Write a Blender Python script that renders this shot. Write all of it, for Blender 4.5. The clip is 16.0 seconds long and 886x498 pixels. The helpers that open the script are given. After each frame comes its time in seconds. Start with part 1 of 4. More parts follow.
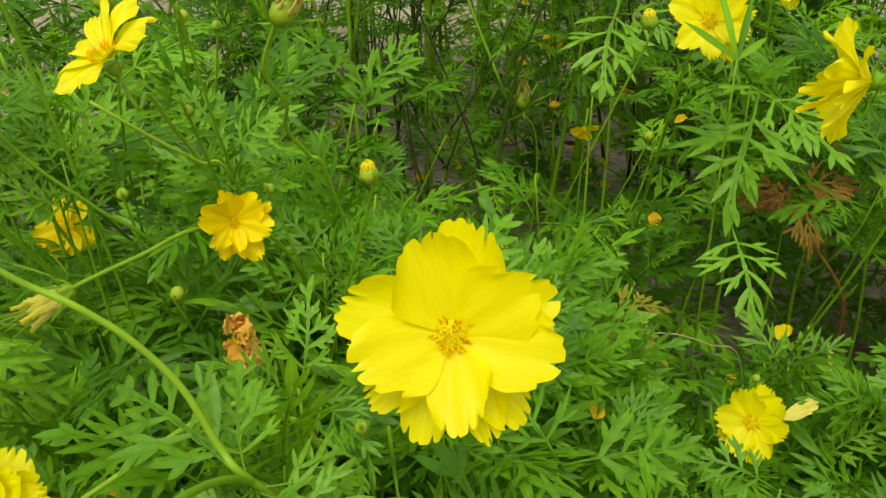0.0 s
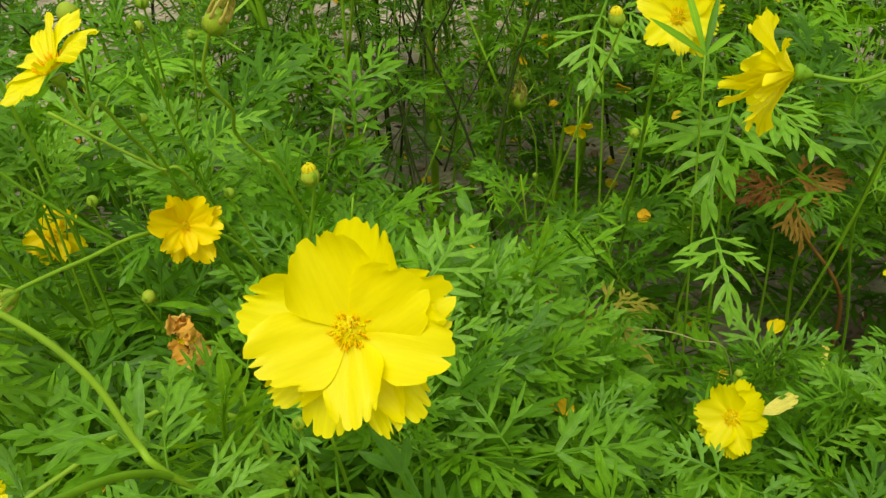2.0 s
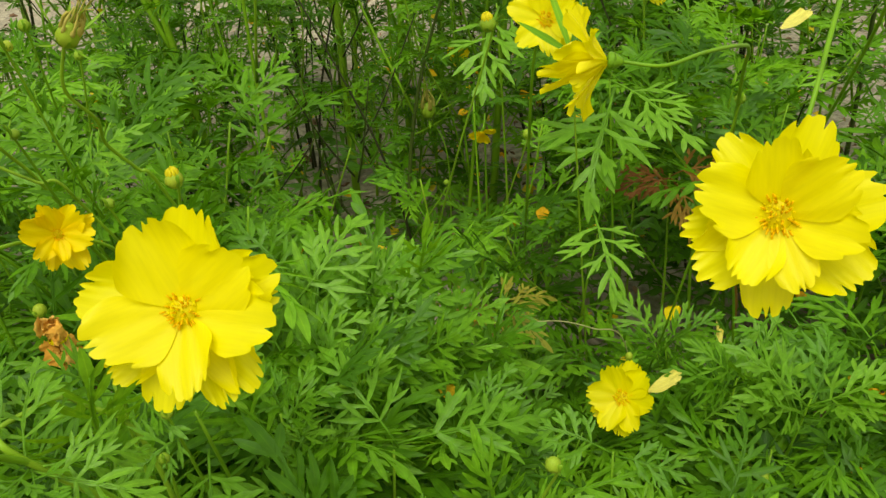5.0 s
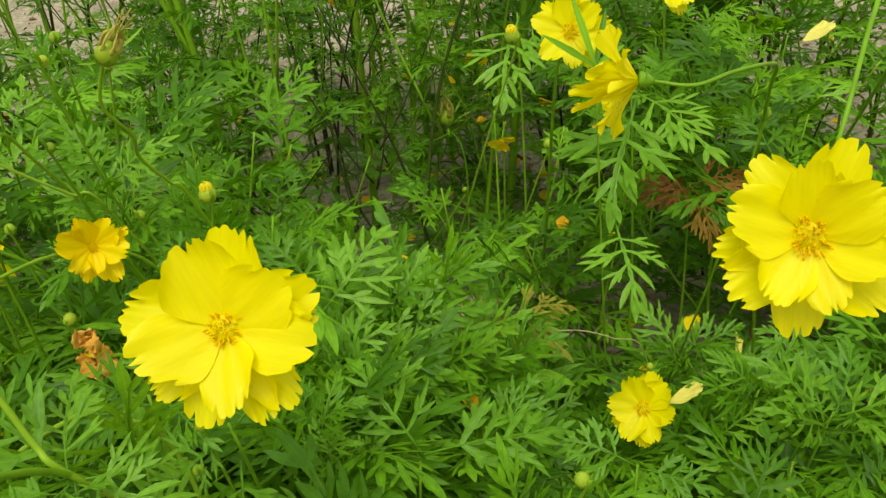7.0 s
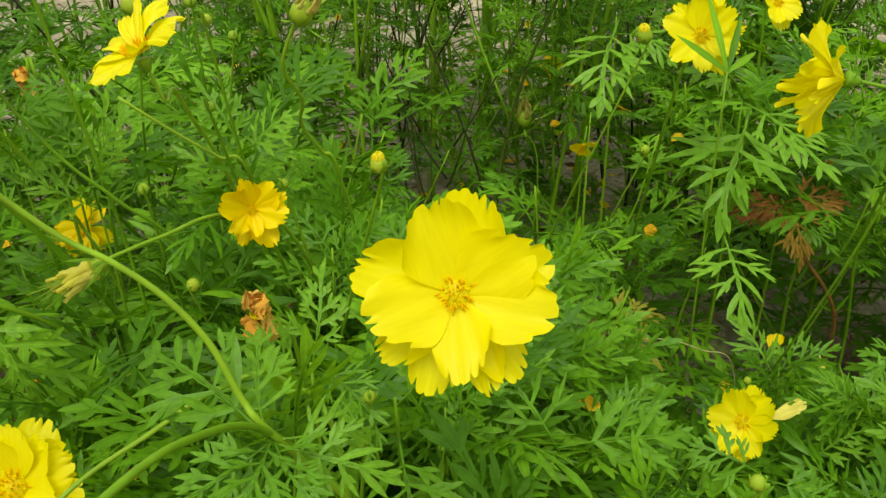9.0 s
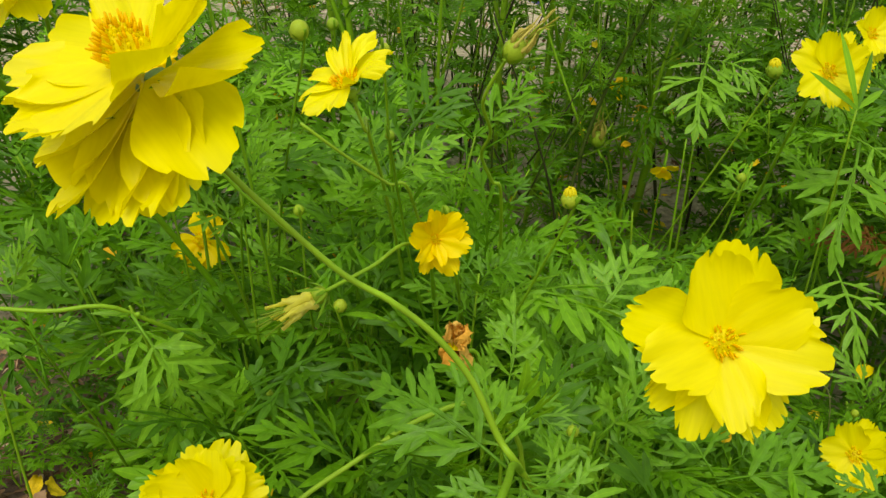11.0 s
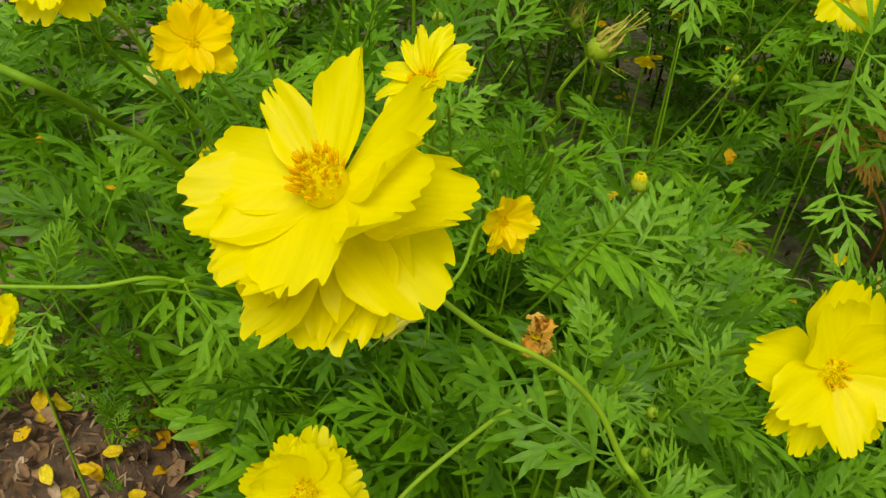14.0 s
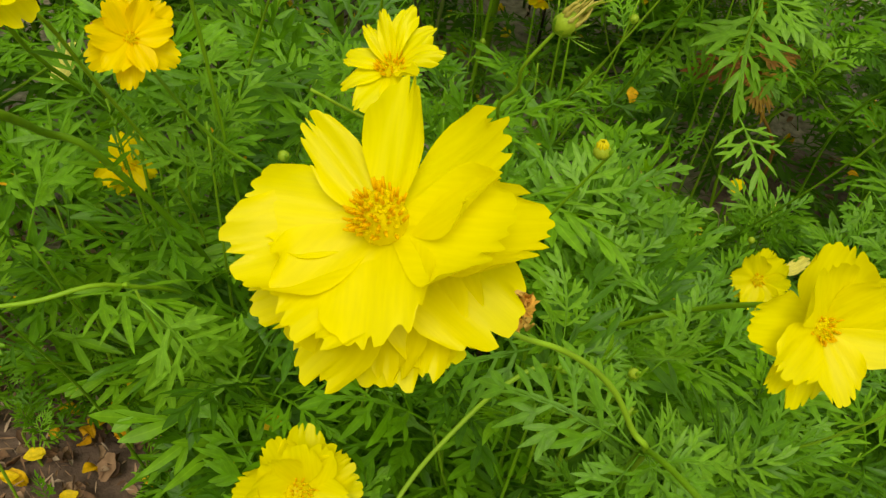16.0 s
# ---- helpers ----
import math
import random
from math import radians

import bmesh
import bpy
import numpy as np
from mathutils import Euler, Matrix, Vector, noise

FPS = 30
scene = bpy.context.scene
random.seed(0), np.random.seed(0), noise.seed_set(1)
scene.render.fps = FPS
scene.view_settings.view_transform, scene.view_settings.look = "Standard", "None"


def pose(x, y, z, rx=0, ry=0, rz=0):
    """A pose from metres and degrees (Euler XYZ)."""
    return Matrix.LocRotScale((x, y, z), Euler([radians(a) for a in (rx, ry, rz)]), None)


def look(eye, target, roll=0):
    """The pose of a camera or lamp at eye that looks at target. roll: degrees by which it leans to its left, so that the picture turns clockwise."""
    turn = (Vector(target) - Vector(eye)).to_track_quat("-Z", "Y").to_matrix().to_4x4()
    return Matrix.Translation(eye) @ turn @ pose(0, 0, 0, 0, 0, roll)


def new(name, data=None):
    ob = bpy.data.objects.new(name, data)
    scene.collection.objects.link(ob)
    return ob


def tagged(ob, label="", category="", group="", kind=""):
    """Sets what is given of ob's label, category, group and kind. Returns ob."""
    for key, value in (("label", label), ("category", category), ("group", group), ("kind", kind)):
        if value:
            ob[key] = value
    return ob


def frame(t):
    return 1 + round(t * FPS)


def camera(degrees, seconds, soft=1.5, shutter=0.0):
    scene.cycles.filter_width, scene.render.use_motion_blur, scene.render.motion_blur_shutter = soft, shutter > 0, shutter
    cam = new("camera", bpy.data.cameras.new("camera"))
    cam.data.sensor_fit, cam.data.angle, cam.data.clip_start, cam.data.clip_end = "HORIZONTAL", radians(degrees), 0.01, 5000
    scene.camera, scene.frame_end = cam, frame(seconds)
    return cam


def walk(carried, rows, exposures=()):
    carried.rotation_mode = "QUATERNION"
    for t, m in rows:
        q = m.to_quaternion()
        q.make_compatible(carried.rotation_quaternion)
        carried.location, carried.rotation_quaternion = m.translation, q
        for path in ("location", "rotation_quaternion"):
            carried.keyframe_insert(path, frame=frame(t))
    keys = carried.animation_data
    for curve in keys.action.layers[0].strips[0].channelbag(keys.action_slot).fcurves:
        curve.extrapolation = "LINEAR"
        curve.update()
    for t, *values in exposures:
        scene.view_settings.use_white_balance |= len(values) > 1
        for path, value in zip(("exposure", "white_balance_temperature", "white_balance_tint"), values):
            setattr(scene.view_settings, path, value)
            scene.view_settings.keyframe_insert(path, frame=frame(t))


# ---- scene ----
cam = camera(54.28, 16.0, 1.42)
# seconds, place in metres, then yaw, pitch and lean in degrees
PATH = [
    (0, 0.0000, 0.0000, 0.6160, 0.02, -32.96, 0.00),
    (0.5, -0.0104, -0.0036, 0.6134, 1.38, -32.49, -0.08),
    (1, -0.0034, -0.0089, 0.6236, 3.54, -33.12, -1.72),
    (1.5, 0.0088, -0.0075, 0.6156, 3.60, -32.79, -1.57),
    (2, 0.0353, -0.0051, 0.6176, 2.62, -32.79, -2.44),
    (2.5, 0.0529, -0.0173, 0.6186, 1.68, -32.34, -3.47),
    (3, 0.0608, -0.0207, 0.6250, -0.97, -32.50, -2.99),
    (3.5, 0.0684, -0.0231, 0.6243, -1.72, -32.63, -3.76),
    (6, 0.0716, -0.0304, 0.6143, -1.00, -31.25, -3.27),
    (6.5, 0.0699, -0.0272, 0.6219, -0.41, -31.61, -3.82),
    (7, 0.0643, -0.0294, 0.6241, -0.46, -31.56, -3.54),
    (7.5, 0.0610, -0.0266, 0.6259, -0.43, -31.65, -3.66),
    (8, 0.0413, -0.0255, 0.6235, -0.78, -31.67, -3.26),
    (8.5, 0.0198, -0.0256, 0.6183, -0.99, -31.47, -0.72),
    (9, -0.0012, -0.0280, 0.6137, 0.10, -31.05, 0.55),
    (9.5, -0.0145, -0.0306, 0.6229, 1.46, -31.15, 0.75),
    (10, -0.0323, -0.0410, 0.6227, 1.28, -30.62, 1.48),
    (10.2, -0.0414, -0.0422, 0.6199, 1.56, -30.39, 1.57),
    (12.3, -0.1210, 0.0016, 0.6619, -2.78, -32.56, 3.30),
    (12.5, -0.1246, 0.0014, 0.6688, -2.51, -33.15, 2.79),
    (13, -0.1278, 0.0004, 0.6671, -3.37, -35.82, 3.18),
    (13.5, -0.1327, 0.0038, 0.6720, -4.81, -39.46, 3.81),
    (14, -0.1405, 0.0066, 0.6769, -6.50, -41.46, 4.20),
    (14.5, -0.1448, 0.0069, 0.6817, -7.86, -43.21, 2.98),
    (15, -0.1583, 0.0217, 0.6857, -10.72, -44.39, 4.05),
    (15.5, -0.1696, 0.0272, 0.6863, -15.90, -44.59, 6.15),
    (16, -0.1801, 0.0298, 0.6862, -18.66, -44.99, 7.19),
]


def eye_pose(x, y, z, yaw, pitch, lean):
    a, b = radians(yaw), radians(pitch)
    ahead = Vector((-math.sin(a) * math.cos(b), math.cos(a) * math.cos(b), math.sin(b)))
    return look((x, y, z), Vector((x, y, z)) + ahead, lean)


EXPOSURES = [(0, -0.07, 6700, 10), (10.2, -0.07, 6700, 10), (12.3, -0.29, 7200, 10), (16, -0.29, 7200, 10)]
walk(cam, [(row[0], eye_pose(*row[1:])) for row in PATH], EXPOSURES)


# ---- light ----
world = bpy.data.worlds.new("overcast_sky")
scene.world = world
world.use_nodes = True
wn = world.node_tree.nodes
sky = wn.new("ShaderNodeTexSky")
sky.sky_type, sky.sun_disc = "NISHITA", False
sky.sun_elevation, sky.sun_rotation = radians(62), radians(200)
sky.dust_density, sky.air_density = 3.0, 1.0
wn["Background"].inputs["Strength"].default_value = 0.135
cloud = wn.new("ShaderNodeMix")
cloud.data_type = "RGBA"
cloud.inputs[0].default_value = 0.75
cloud.inputs[7].default_value = (7.0, 6.95, 5.9, 1)
world.node_tree.links.new(sky.outputs["Color"], cloud.inputs[6])
world.node_tree.links.new(cloud.outputs[2], wn["Background"].inputs["Color"])
sun = new("sun", bpy.data.lights.new("sun", "SUN"))
sun.data.energy, sun.data.angle, sun.data.color = 2.7, radians(34), (1.0, 0.97, 0.9)
sun.matrix_world = look((-0.6, -1.6, 4.2), (0, 0.3, 0))


# ---- materials ----
def shader(name):
    m = bpy.data.materials.new(name)
    m.use_nodes = True
    return m, m.node_tree.nodes, m.node_tree.links


def noise_value(n, l, scale, detail=3.0, coords="Object", stretch=(1, 1, 1)):
    c, mp, t = n.new("ShaderNodeTexCoord"), n.new("ShaderNodeMapping"), n.new("ShaderNodeTexNoise")
    mp.inputs["Scale"].default_value = stretch
    t.inputs["Scale"].default_value, t.inputs["Detail"].default_value = scale, detail
    l.new(c.outputs[coords], mp.inputs["Vector"])
    l.new(mp.outputs["Vector"], t.inputs["Vector"])
    return t.outputs["Fac"]


def ramp(n, l, value, stops):
    r = n.new("ShaderNodeValToRGB")
    while len(r.color_ramp.elements) < len(stops):
        r.color_ramp.elements.new(0.5)
    for e, (at_, colour) in zip(r.color_ramp.elements, stops):
        e.position, e.color = at_, (*colour, 1)
    l.new(value, r.inputs["Fac"])
    return r.outputs["Color"]


def mixed(n, l, kind, fac, a, b):
    m = n.new("ShaderNodeMix")
    m.data_type, m.blend_type = "RGBA", kind
    if isinstance(fac, float):
        m.inputs[0].default_value = fac
    else:
        l.new(fac, m.inputs[0])
    for socket, v in ((m.inputs[6], a), (m.inputs[7], b)):
        if isinstance(v, tuple):
            socket.default_value = (*v, 1)
        else:
            l.new(v, socket)
    return m.outputs[2]


def organic(name, low, mid, high, rough=0.5, through_light=0.35, grain=60.0, bump=0.25, stretch=(1, 1, 1), tint=(1, 1, 1), sheen=0.2, contrast=1.0, veined=False):
    """A plant surface: colour by the piece and by fine grain, with some light passing through it."""
    m, n, l = shader(name)
    info = n.new("ShaderNodeObjectInfo")
    per_piece = ramp(n, l, info.outputs["Random"], ((0.0, low), (0.55, mid), (1.0, high)))
    fine = ramp(n, l, noise_value(n, l, grain, 4.0, stretch=stretch), ((0.3, (1 - 0.22 * contrast,) * 3), (0.7, (1 + 0.14 * contrast,) * 3)))
    colour = mixed(n, l, "MULTIPLY", 1.0, per_piece, fine)
    if veined:
        rim = n.new("ShaderNodeAttribute")
        rim.attribute_name = "rim"
        vein = ramp(n, l, rim.outputs["Fac"], ((0.03, (1.28, 1.18, 1.3)), (0.15, (1.0, 1.0, 1.0)), (0.9, (0.96, 0.98, 0.96)), (1.0, (1.12, 1.08, 1.0))))
        colour = mixed(n, l, "MULTIPLY", 1.0, colour, vein)
    p = n["Principled BSDF"]
    l.new(colour, p.inputs["Base Color"])
    p.inputs["Roughness"].default_value = rough
    p.inputs["Specular IOR Level"].default_value = sheen
    b = n.new("ShaderNodeBump")
    b.inputs["Strength"].default_value, b.inputs["Distance"].default_value = bump, 0.001
    l.new(noise_value(n, l, grain * 2.5, 3.0, stretch=stretch), b.inputs["Height"])
    l.new(b.outputs["Normal"], p.inputs["Normal"])
    if through_light > 0:
        tr, mx = n.new("ShaderNodeBsdfTranslucent"), n.new("ShaderNodeMixShader")
        l.new(mixed(n, l, "MULTIPLY", 1.0, colour, tint), tr.inputs["Color"])
        mx.inputs["Fac"].default_value = through_light
        l.new(p.outputs["BSDF"], mx.inputs[1])
        l.new(tr.outputs["BSDF"], mx.inputs[2])
        l.new(mx.outputs["Shader"], n["Material Output"].inputs["Surface"])
    return m


LEAF = organic("leaf_green", (0.052, 0.165, 0.004), (0.118, 0.315, 0.006), (0.215, 0.48, 0.018), 0.42, 0.37, 14.0, 0.3, tint=(1.4, 1.25, 0.4), sheen=0.24, veined=True)
LEAF_FRESH = organic("leaf_fresh", (0.11, 0.3, 0.01), (0.15, 0.36, 0.014), (0.2, 0.44, 0.026), 0.42, 0.37, 14.0, 0.3, tint=(1.38, 1.24, 0.4), sheen=0.27, veined=True)
# leaf green darkened: the shade under the plants is put into this colour
LEAF_SHADED = organic("leaf_shaded_green", (0.07, 0.2, 0.005), (0.07, 0.2, 0.005), (0.07, 0.2, 0.005), 0.45, 0.37, 14.0, 0.3, tint=(1.4, 1.25, 0.4), sheen=0.24)
LEAF_OLD = organic("leaf_yellowing", (0.3, 0.12, 0.03), (0.42, 0.26, 0.03), (0.34, 0.38, 0.04), 0.6, 0.3, 14.0, 0.4)
STEM = organic("stem_green", (0.13, 0.3, 0.008), (0.19, 0.38, 0.012), (0.24, 0.42, 0.02), 0.45, 0.0, 90.0, 0.2, stretch=(1, 1, 0.2))
STEM_DARK = organic("stem_old", (0.03, 0.026, 0.014), (0.045, 0.055, 0.014), (0.1, 0.18, 0.015), 0.65, 0.0, 90.0, 0.5, stretch=(1, 1, 0.15))
STEM_RED = organic("stem_red_brown", (0.2, 0.075, 0.02), (0.26, 0.11, 0.025), (0.3, 0.15, 0.03), 0.6, 0.0, 90.0, 0.3)
STEM_PALE = organic("stem_straw", (0.4, 0.42, 0.14), (0.46, 0.47, 0.18), (0.5, 0.5, 0.22), 0.5, 0.0, 90.0, 0.2)
PETAL = organic("petal_yellow", (0.88, 0.81, 0.001), (0.9, 0.84, 0.001), (0.92, 0.865, 0.002), 0.5, 0.36, 3.0, 0.1, stretch=(7, 0.6, 1), tint=(1.0, 1.0, 0.3), sheen=0.28, contrast=0.22)
PETAL_DEEP = organic("petal_golden", (0.9, 0.7, 0.001), (0.92, 0.735, 0.001), (0.94, 0.775, 0.002), 0.5, 0.34, 3.0, 0.1, stretch=(7, 0.6, 1), tint=(1.0, 0.9, 0.3), sheen=0.15, contrast=0.25)
PETAL_DRY = organic("petal_cream", (0.9, 0.88, 0.1), (0.93, 0.92, 0.15), (0.95, 0.94, 0.22), 0.6, 0.5, 30.0, 0.15, contrast=0.4)
STRAW = organic("petal_straw", (0.5, 0.45, 0.08), (0.6, 0.53, 0.1), (0.66, 0.6, 0.14), 0.6, 0.2, 30.0, 0.4)
PETAL_PALE = organic("petal_fading", (0.84, 0.76, 0.1), (0.88, 0.8, 0.14), (0.9, 0.84, 0.2), 0.55, 0.3, 6.0, 0.3, stretch=(6, 1, 1))
FALLEN = organic("petal_fallen", (0.8, 0.4, 0.01), (0.88, 0.6, 0.01), (0.9, 0.74, 0.03), 0.55, 0.2, 6.0, 0.4)
WITHERED = organic("petal_withered", (0.72, 0.35, 0.035), (0.86, 0.52, 0.09), (0.92, 0.68, 0.2), 0.8, 0.15, 90.0, 0.7)
FLORET = organic("floret_yellow", (0.97, 0.86, 0.002), (0.98, 0.88, 0.002), (0.98, 0.9, 0.003), 0.5, 0.5, 60.0, 0.1, contrast=0.25)
ANTHER = organic("anther_orange", (0.98, 0.69, 0.003), (0.98, 0.72, 0.004), (0.98, 0.75, 0.005), 0.55, 0.5, 60.0, 0.1, contrast=0.25)
BUD = organic("bud_green", (0.22, 0.38, 0.02), (0.3, 0.46, 0.025), (0.38, 0.5, 0.03), 0.42, 0.1, 80.0, 0.2)
BUD_TIP = organic("bud_yellow", (0.7, 0.62, 0.01), (0.78, 0.7, 0.01), (0.82, 0.74, 0.02), 0.45, 0.15, 40.0, 0.2)
VIOLET = organic("petal_violet", (0.12, 0.06, 0.5), (0.15, 0.08, 0.55), (0.18, 0.1, 0.6), 0.5, 0.2, 30.0, 0.2)


def ground_material():
    m, n, l = shader("soil_with_mulch")
    bed = ramp(n, l, noise_value(n, l, 3.5, 12.0), ((0.25, (0.085, 0.054, 0.032)), (0.5, (0.17, 0.118, 0.078)), (0.75, (0.28, 0.215, 0.155))))
    path = ramp(n, l, noise_value(n, l, 3.5, 12.0), ((0.25, (0.17, 0.15, 0.095)), (0.5, (0.34, 0.31, 0.205)), (0.75, (0.5, 0.46, 0.32))))
    place, split, add = n.new("ShaderNodeTexCoord"), n.new("ShaderNodeSeparateXYZ"), n.new("ShaderNodeMath")
    l.new(place.outputs["Object"], split.inputs[0])
    l.new(split.outputs["Y"], add.inputs[0])
    l.new(noise_value(n, l, 5.0, 4.0), add.inputs[1])
    half = n.new("ShaderNodeMath")
    half.operation = "MULTIPLY"
    half.inputs[1].default_value = 0.78
    l.new(add.outputs[0], half.inputs[0])
    coarse = mixed(n, l, "MIX", ramp(n, l, half.outputs[0], ((0.9, (0, 0, 0)), (1.0, (1, 1, 1)))), bed, path)
    fine = ramp(n, l, noise_value(n, l, 95.0, 8.0), ((0.25, (0.45, 0.42, 0.4)), (0.5, (0.95, 0.93, 0.92)), (0.75, (1.4, 1.35, 1.3))))
    p = n["Principled BSDF"]
    l.new(mixed(n, l, "MULTIPLY", 1.0, coarse, fine), p.inputs["Base Color"])
    p.inputs["Roughness"].default_value = 0.9
    b = n.new("ShaderNodeBump")
    b.inputs["Strength"].default_value, b.inputs["Distance"].default_value = 0.8, 0.01
    l.new(noise_value(n, l, 60.0, 8.0), b.inputs["Height"])
    l.new(b.outputs["Normal"], p.inputs["Normal"])
    return m


SOIL = ground_material()


def litter_material():
    m, n, l = shader("dry_litter")
    g = n.new("ShaderNodeNewGeometry")
    c = ramp(n, l, g.outputs["Random Per Island"], ((0.0, (0.075, 0.04, 0.018)), (0.45, (0.22, 0.12, 0.055)), (0.8, (0.36, 0.225, 0.12)), (1.0, (0.52, 0.41, 0.28))))
    fine = ramp(n, l, noise_value(n, l, 160.0, 5.0), ((0.3, (0.7, 0.68, 0.65)), (0.7, (1.2, 1.2, 1.2))))
    p = n["Principled BSDF"]
    l.new(mixed(n, l, "MULTIPLY", 1.0, c, fine), p.inputs["Base Color"])
    p.inputs["Roughness"].default_value = 0.85
    return m


LITTER = litter_material()


# ---- mesh tools ----
class Build:
    def __init__(self):
        self.v, self.f, self.rim = [], [], []

    def add(self, verts, faces, rim=None):
        o = len(self.v)
        self.v += [tuple(p) for p in verts]
        self.rim += rim or [0.5] * len(verts)
        self.f += [tuple(i + o for i in q) for q in faces]

    def mesh(self, name, material, smooth=True):
        me = bpy.data.meshes.new(name)
        me.from_pydata(self.v, [], self.f)
        me.materials.append(material)
        if material.name in ("leaf_green", "leaf_fresh"):
            me.attributes.new("rim", "FLOAT", "POINT").data.foreach_set("value", self.rim)
        if smooth:
            me.polygons.foreach_set("use_smooth", [True] * len(me.polygons))
        me.update()
        return me


def part(name, me, parent, label="", m=None):
    ob = new(name, me)
    ob.parent = parent
    if m is not None:
        ob.matrix_basis = m
    if label:
        tagged(ob, label)
    return ob


def thing(name, label, category, at_=(0, 0, 0), group="", kind=""):
    ob = new(name)
    ob.location = at_
    ob.empty_display_size = 0.02
    return tagged(ob, label, category, group, kind)


def glide(points, steps=6):
    """A smooth line through the points."""
    p = [Vector(q) for q in points]
    p = [p[0] * 2 - p[1], *p, p[-1] * 2 - p[-2]]
    out = []
    for a, b, c, d in zip(p, p[1:], p[2:], p[3:]):
        for k in range(steps):
            t = k / steps
            out.append(0.5 * (2 * b + (c - a) * t + (2 * a - 5 * b + 4 * c - d) * t * t + (3 * b - a - 3 * c + d) * t**3))
    return out + [p[-2]]


def tube(build, points, r0, r1, sides=7, steps=6, knots=0.0):
    line = glide(points, steps)
    n = len(line)
    side = Vector((0.3, 0.9, 0.2))
    verts, faces = [], []
    for i, q in enumerate(line):
        d = (line[min(i + 1, n - 1)] - line[max(i - 1, 0)]).normalized()
        side = (side - d * side.dot(d)).normalized()
        other = d.cross(side)
        r = r0 + (r1 - r0) * i / (n - 1)
        r *= 1 + knots * math.sin(i * 2.1)
        for k in range(sides):
            a = 2 * math.pi * k / sides
            verts.append(q + side * (r * math.cos(a)) + other * (r * math.sin(a)))
    for i in range(n - 1):
        for k in range(sides):
            a, b = i * sides + k, i * sides + (k + 1) % sides
            faces.append((a, b, b + sides, a + sides))
    faces.append(tuple(range(sides - 1, -1, -1)))
    faces.append(tuple(range((n - 1) * sides, n * sides)))
    build.add(verts, faces)


def tube_mesh(name, points, r0, r1, material, sides=7, steps=6, knots=0.0):
    b = Build()
    tube(b, points, r0, r1, sides, steps, knots)
    return b.mesh(name, material)


def frame_of(origin, ahead, up):
    """A pose whose x goes ahead and whose z is near up."""
    x = Vector(ahead).normalized()
    y = Vector(up).cross(x)
    y = y.normalized() if y.length > 1e-4 else Vector((0, 1, 0))
    z = x.cross(y)
    m = Matrix((x, y, z)).transposed().to_4x4()
    m.translation = origin
    return m


LANCE = ((0.0, 0.42), (0.2, 0.72), (0.45, 1.0), (0.7, 0.8), (0.88, 0.4))
COARSE = ((0.0, 0.5), (0.5, 1.0))
OBLONG = ((0.0, 0.34), (0.25, 0.7), (0.5, 1.0), (0.74, 0.82), (0.9, 0.42))


def blade(build, start, ahead, up, length, width, bend=0.15, fold=0.18, prof=LANCE, sickle=0.0):
    """One lobe with a folded midrib and a drawn-out point; sickle: how far it curves to its side."""
    m = frame_of(start, ahead, up)
    verts, faces = [], []
    for s, w in prof:
        z, y = -bend * length * s * s, sickle * length * s * s
        hw = width * w * 0.5
        verts += [m @ Vector((s * length, y - hw, z + fold * hw)), m @ Vector((s * length, y, z)), m @ Vector((s * length, y + hw, z + fold * hw))]
    verts.append(m @ Vector((length, sickle * length, -bend * length)))
    k = len(prof)
    for i in range(k - 1):
        for j in range(2):
            a = i * 3 + j
            faces.append((a, a + 3, a + 4, a + 1))
    a = (k - 1) * 3
    faces += [(a, 3 * k, a + 1), (a + 1, 3 * k, a + 2)]
    build.add(verts, faces, [1.0, 0.0, 1.0] * k + [0.3])


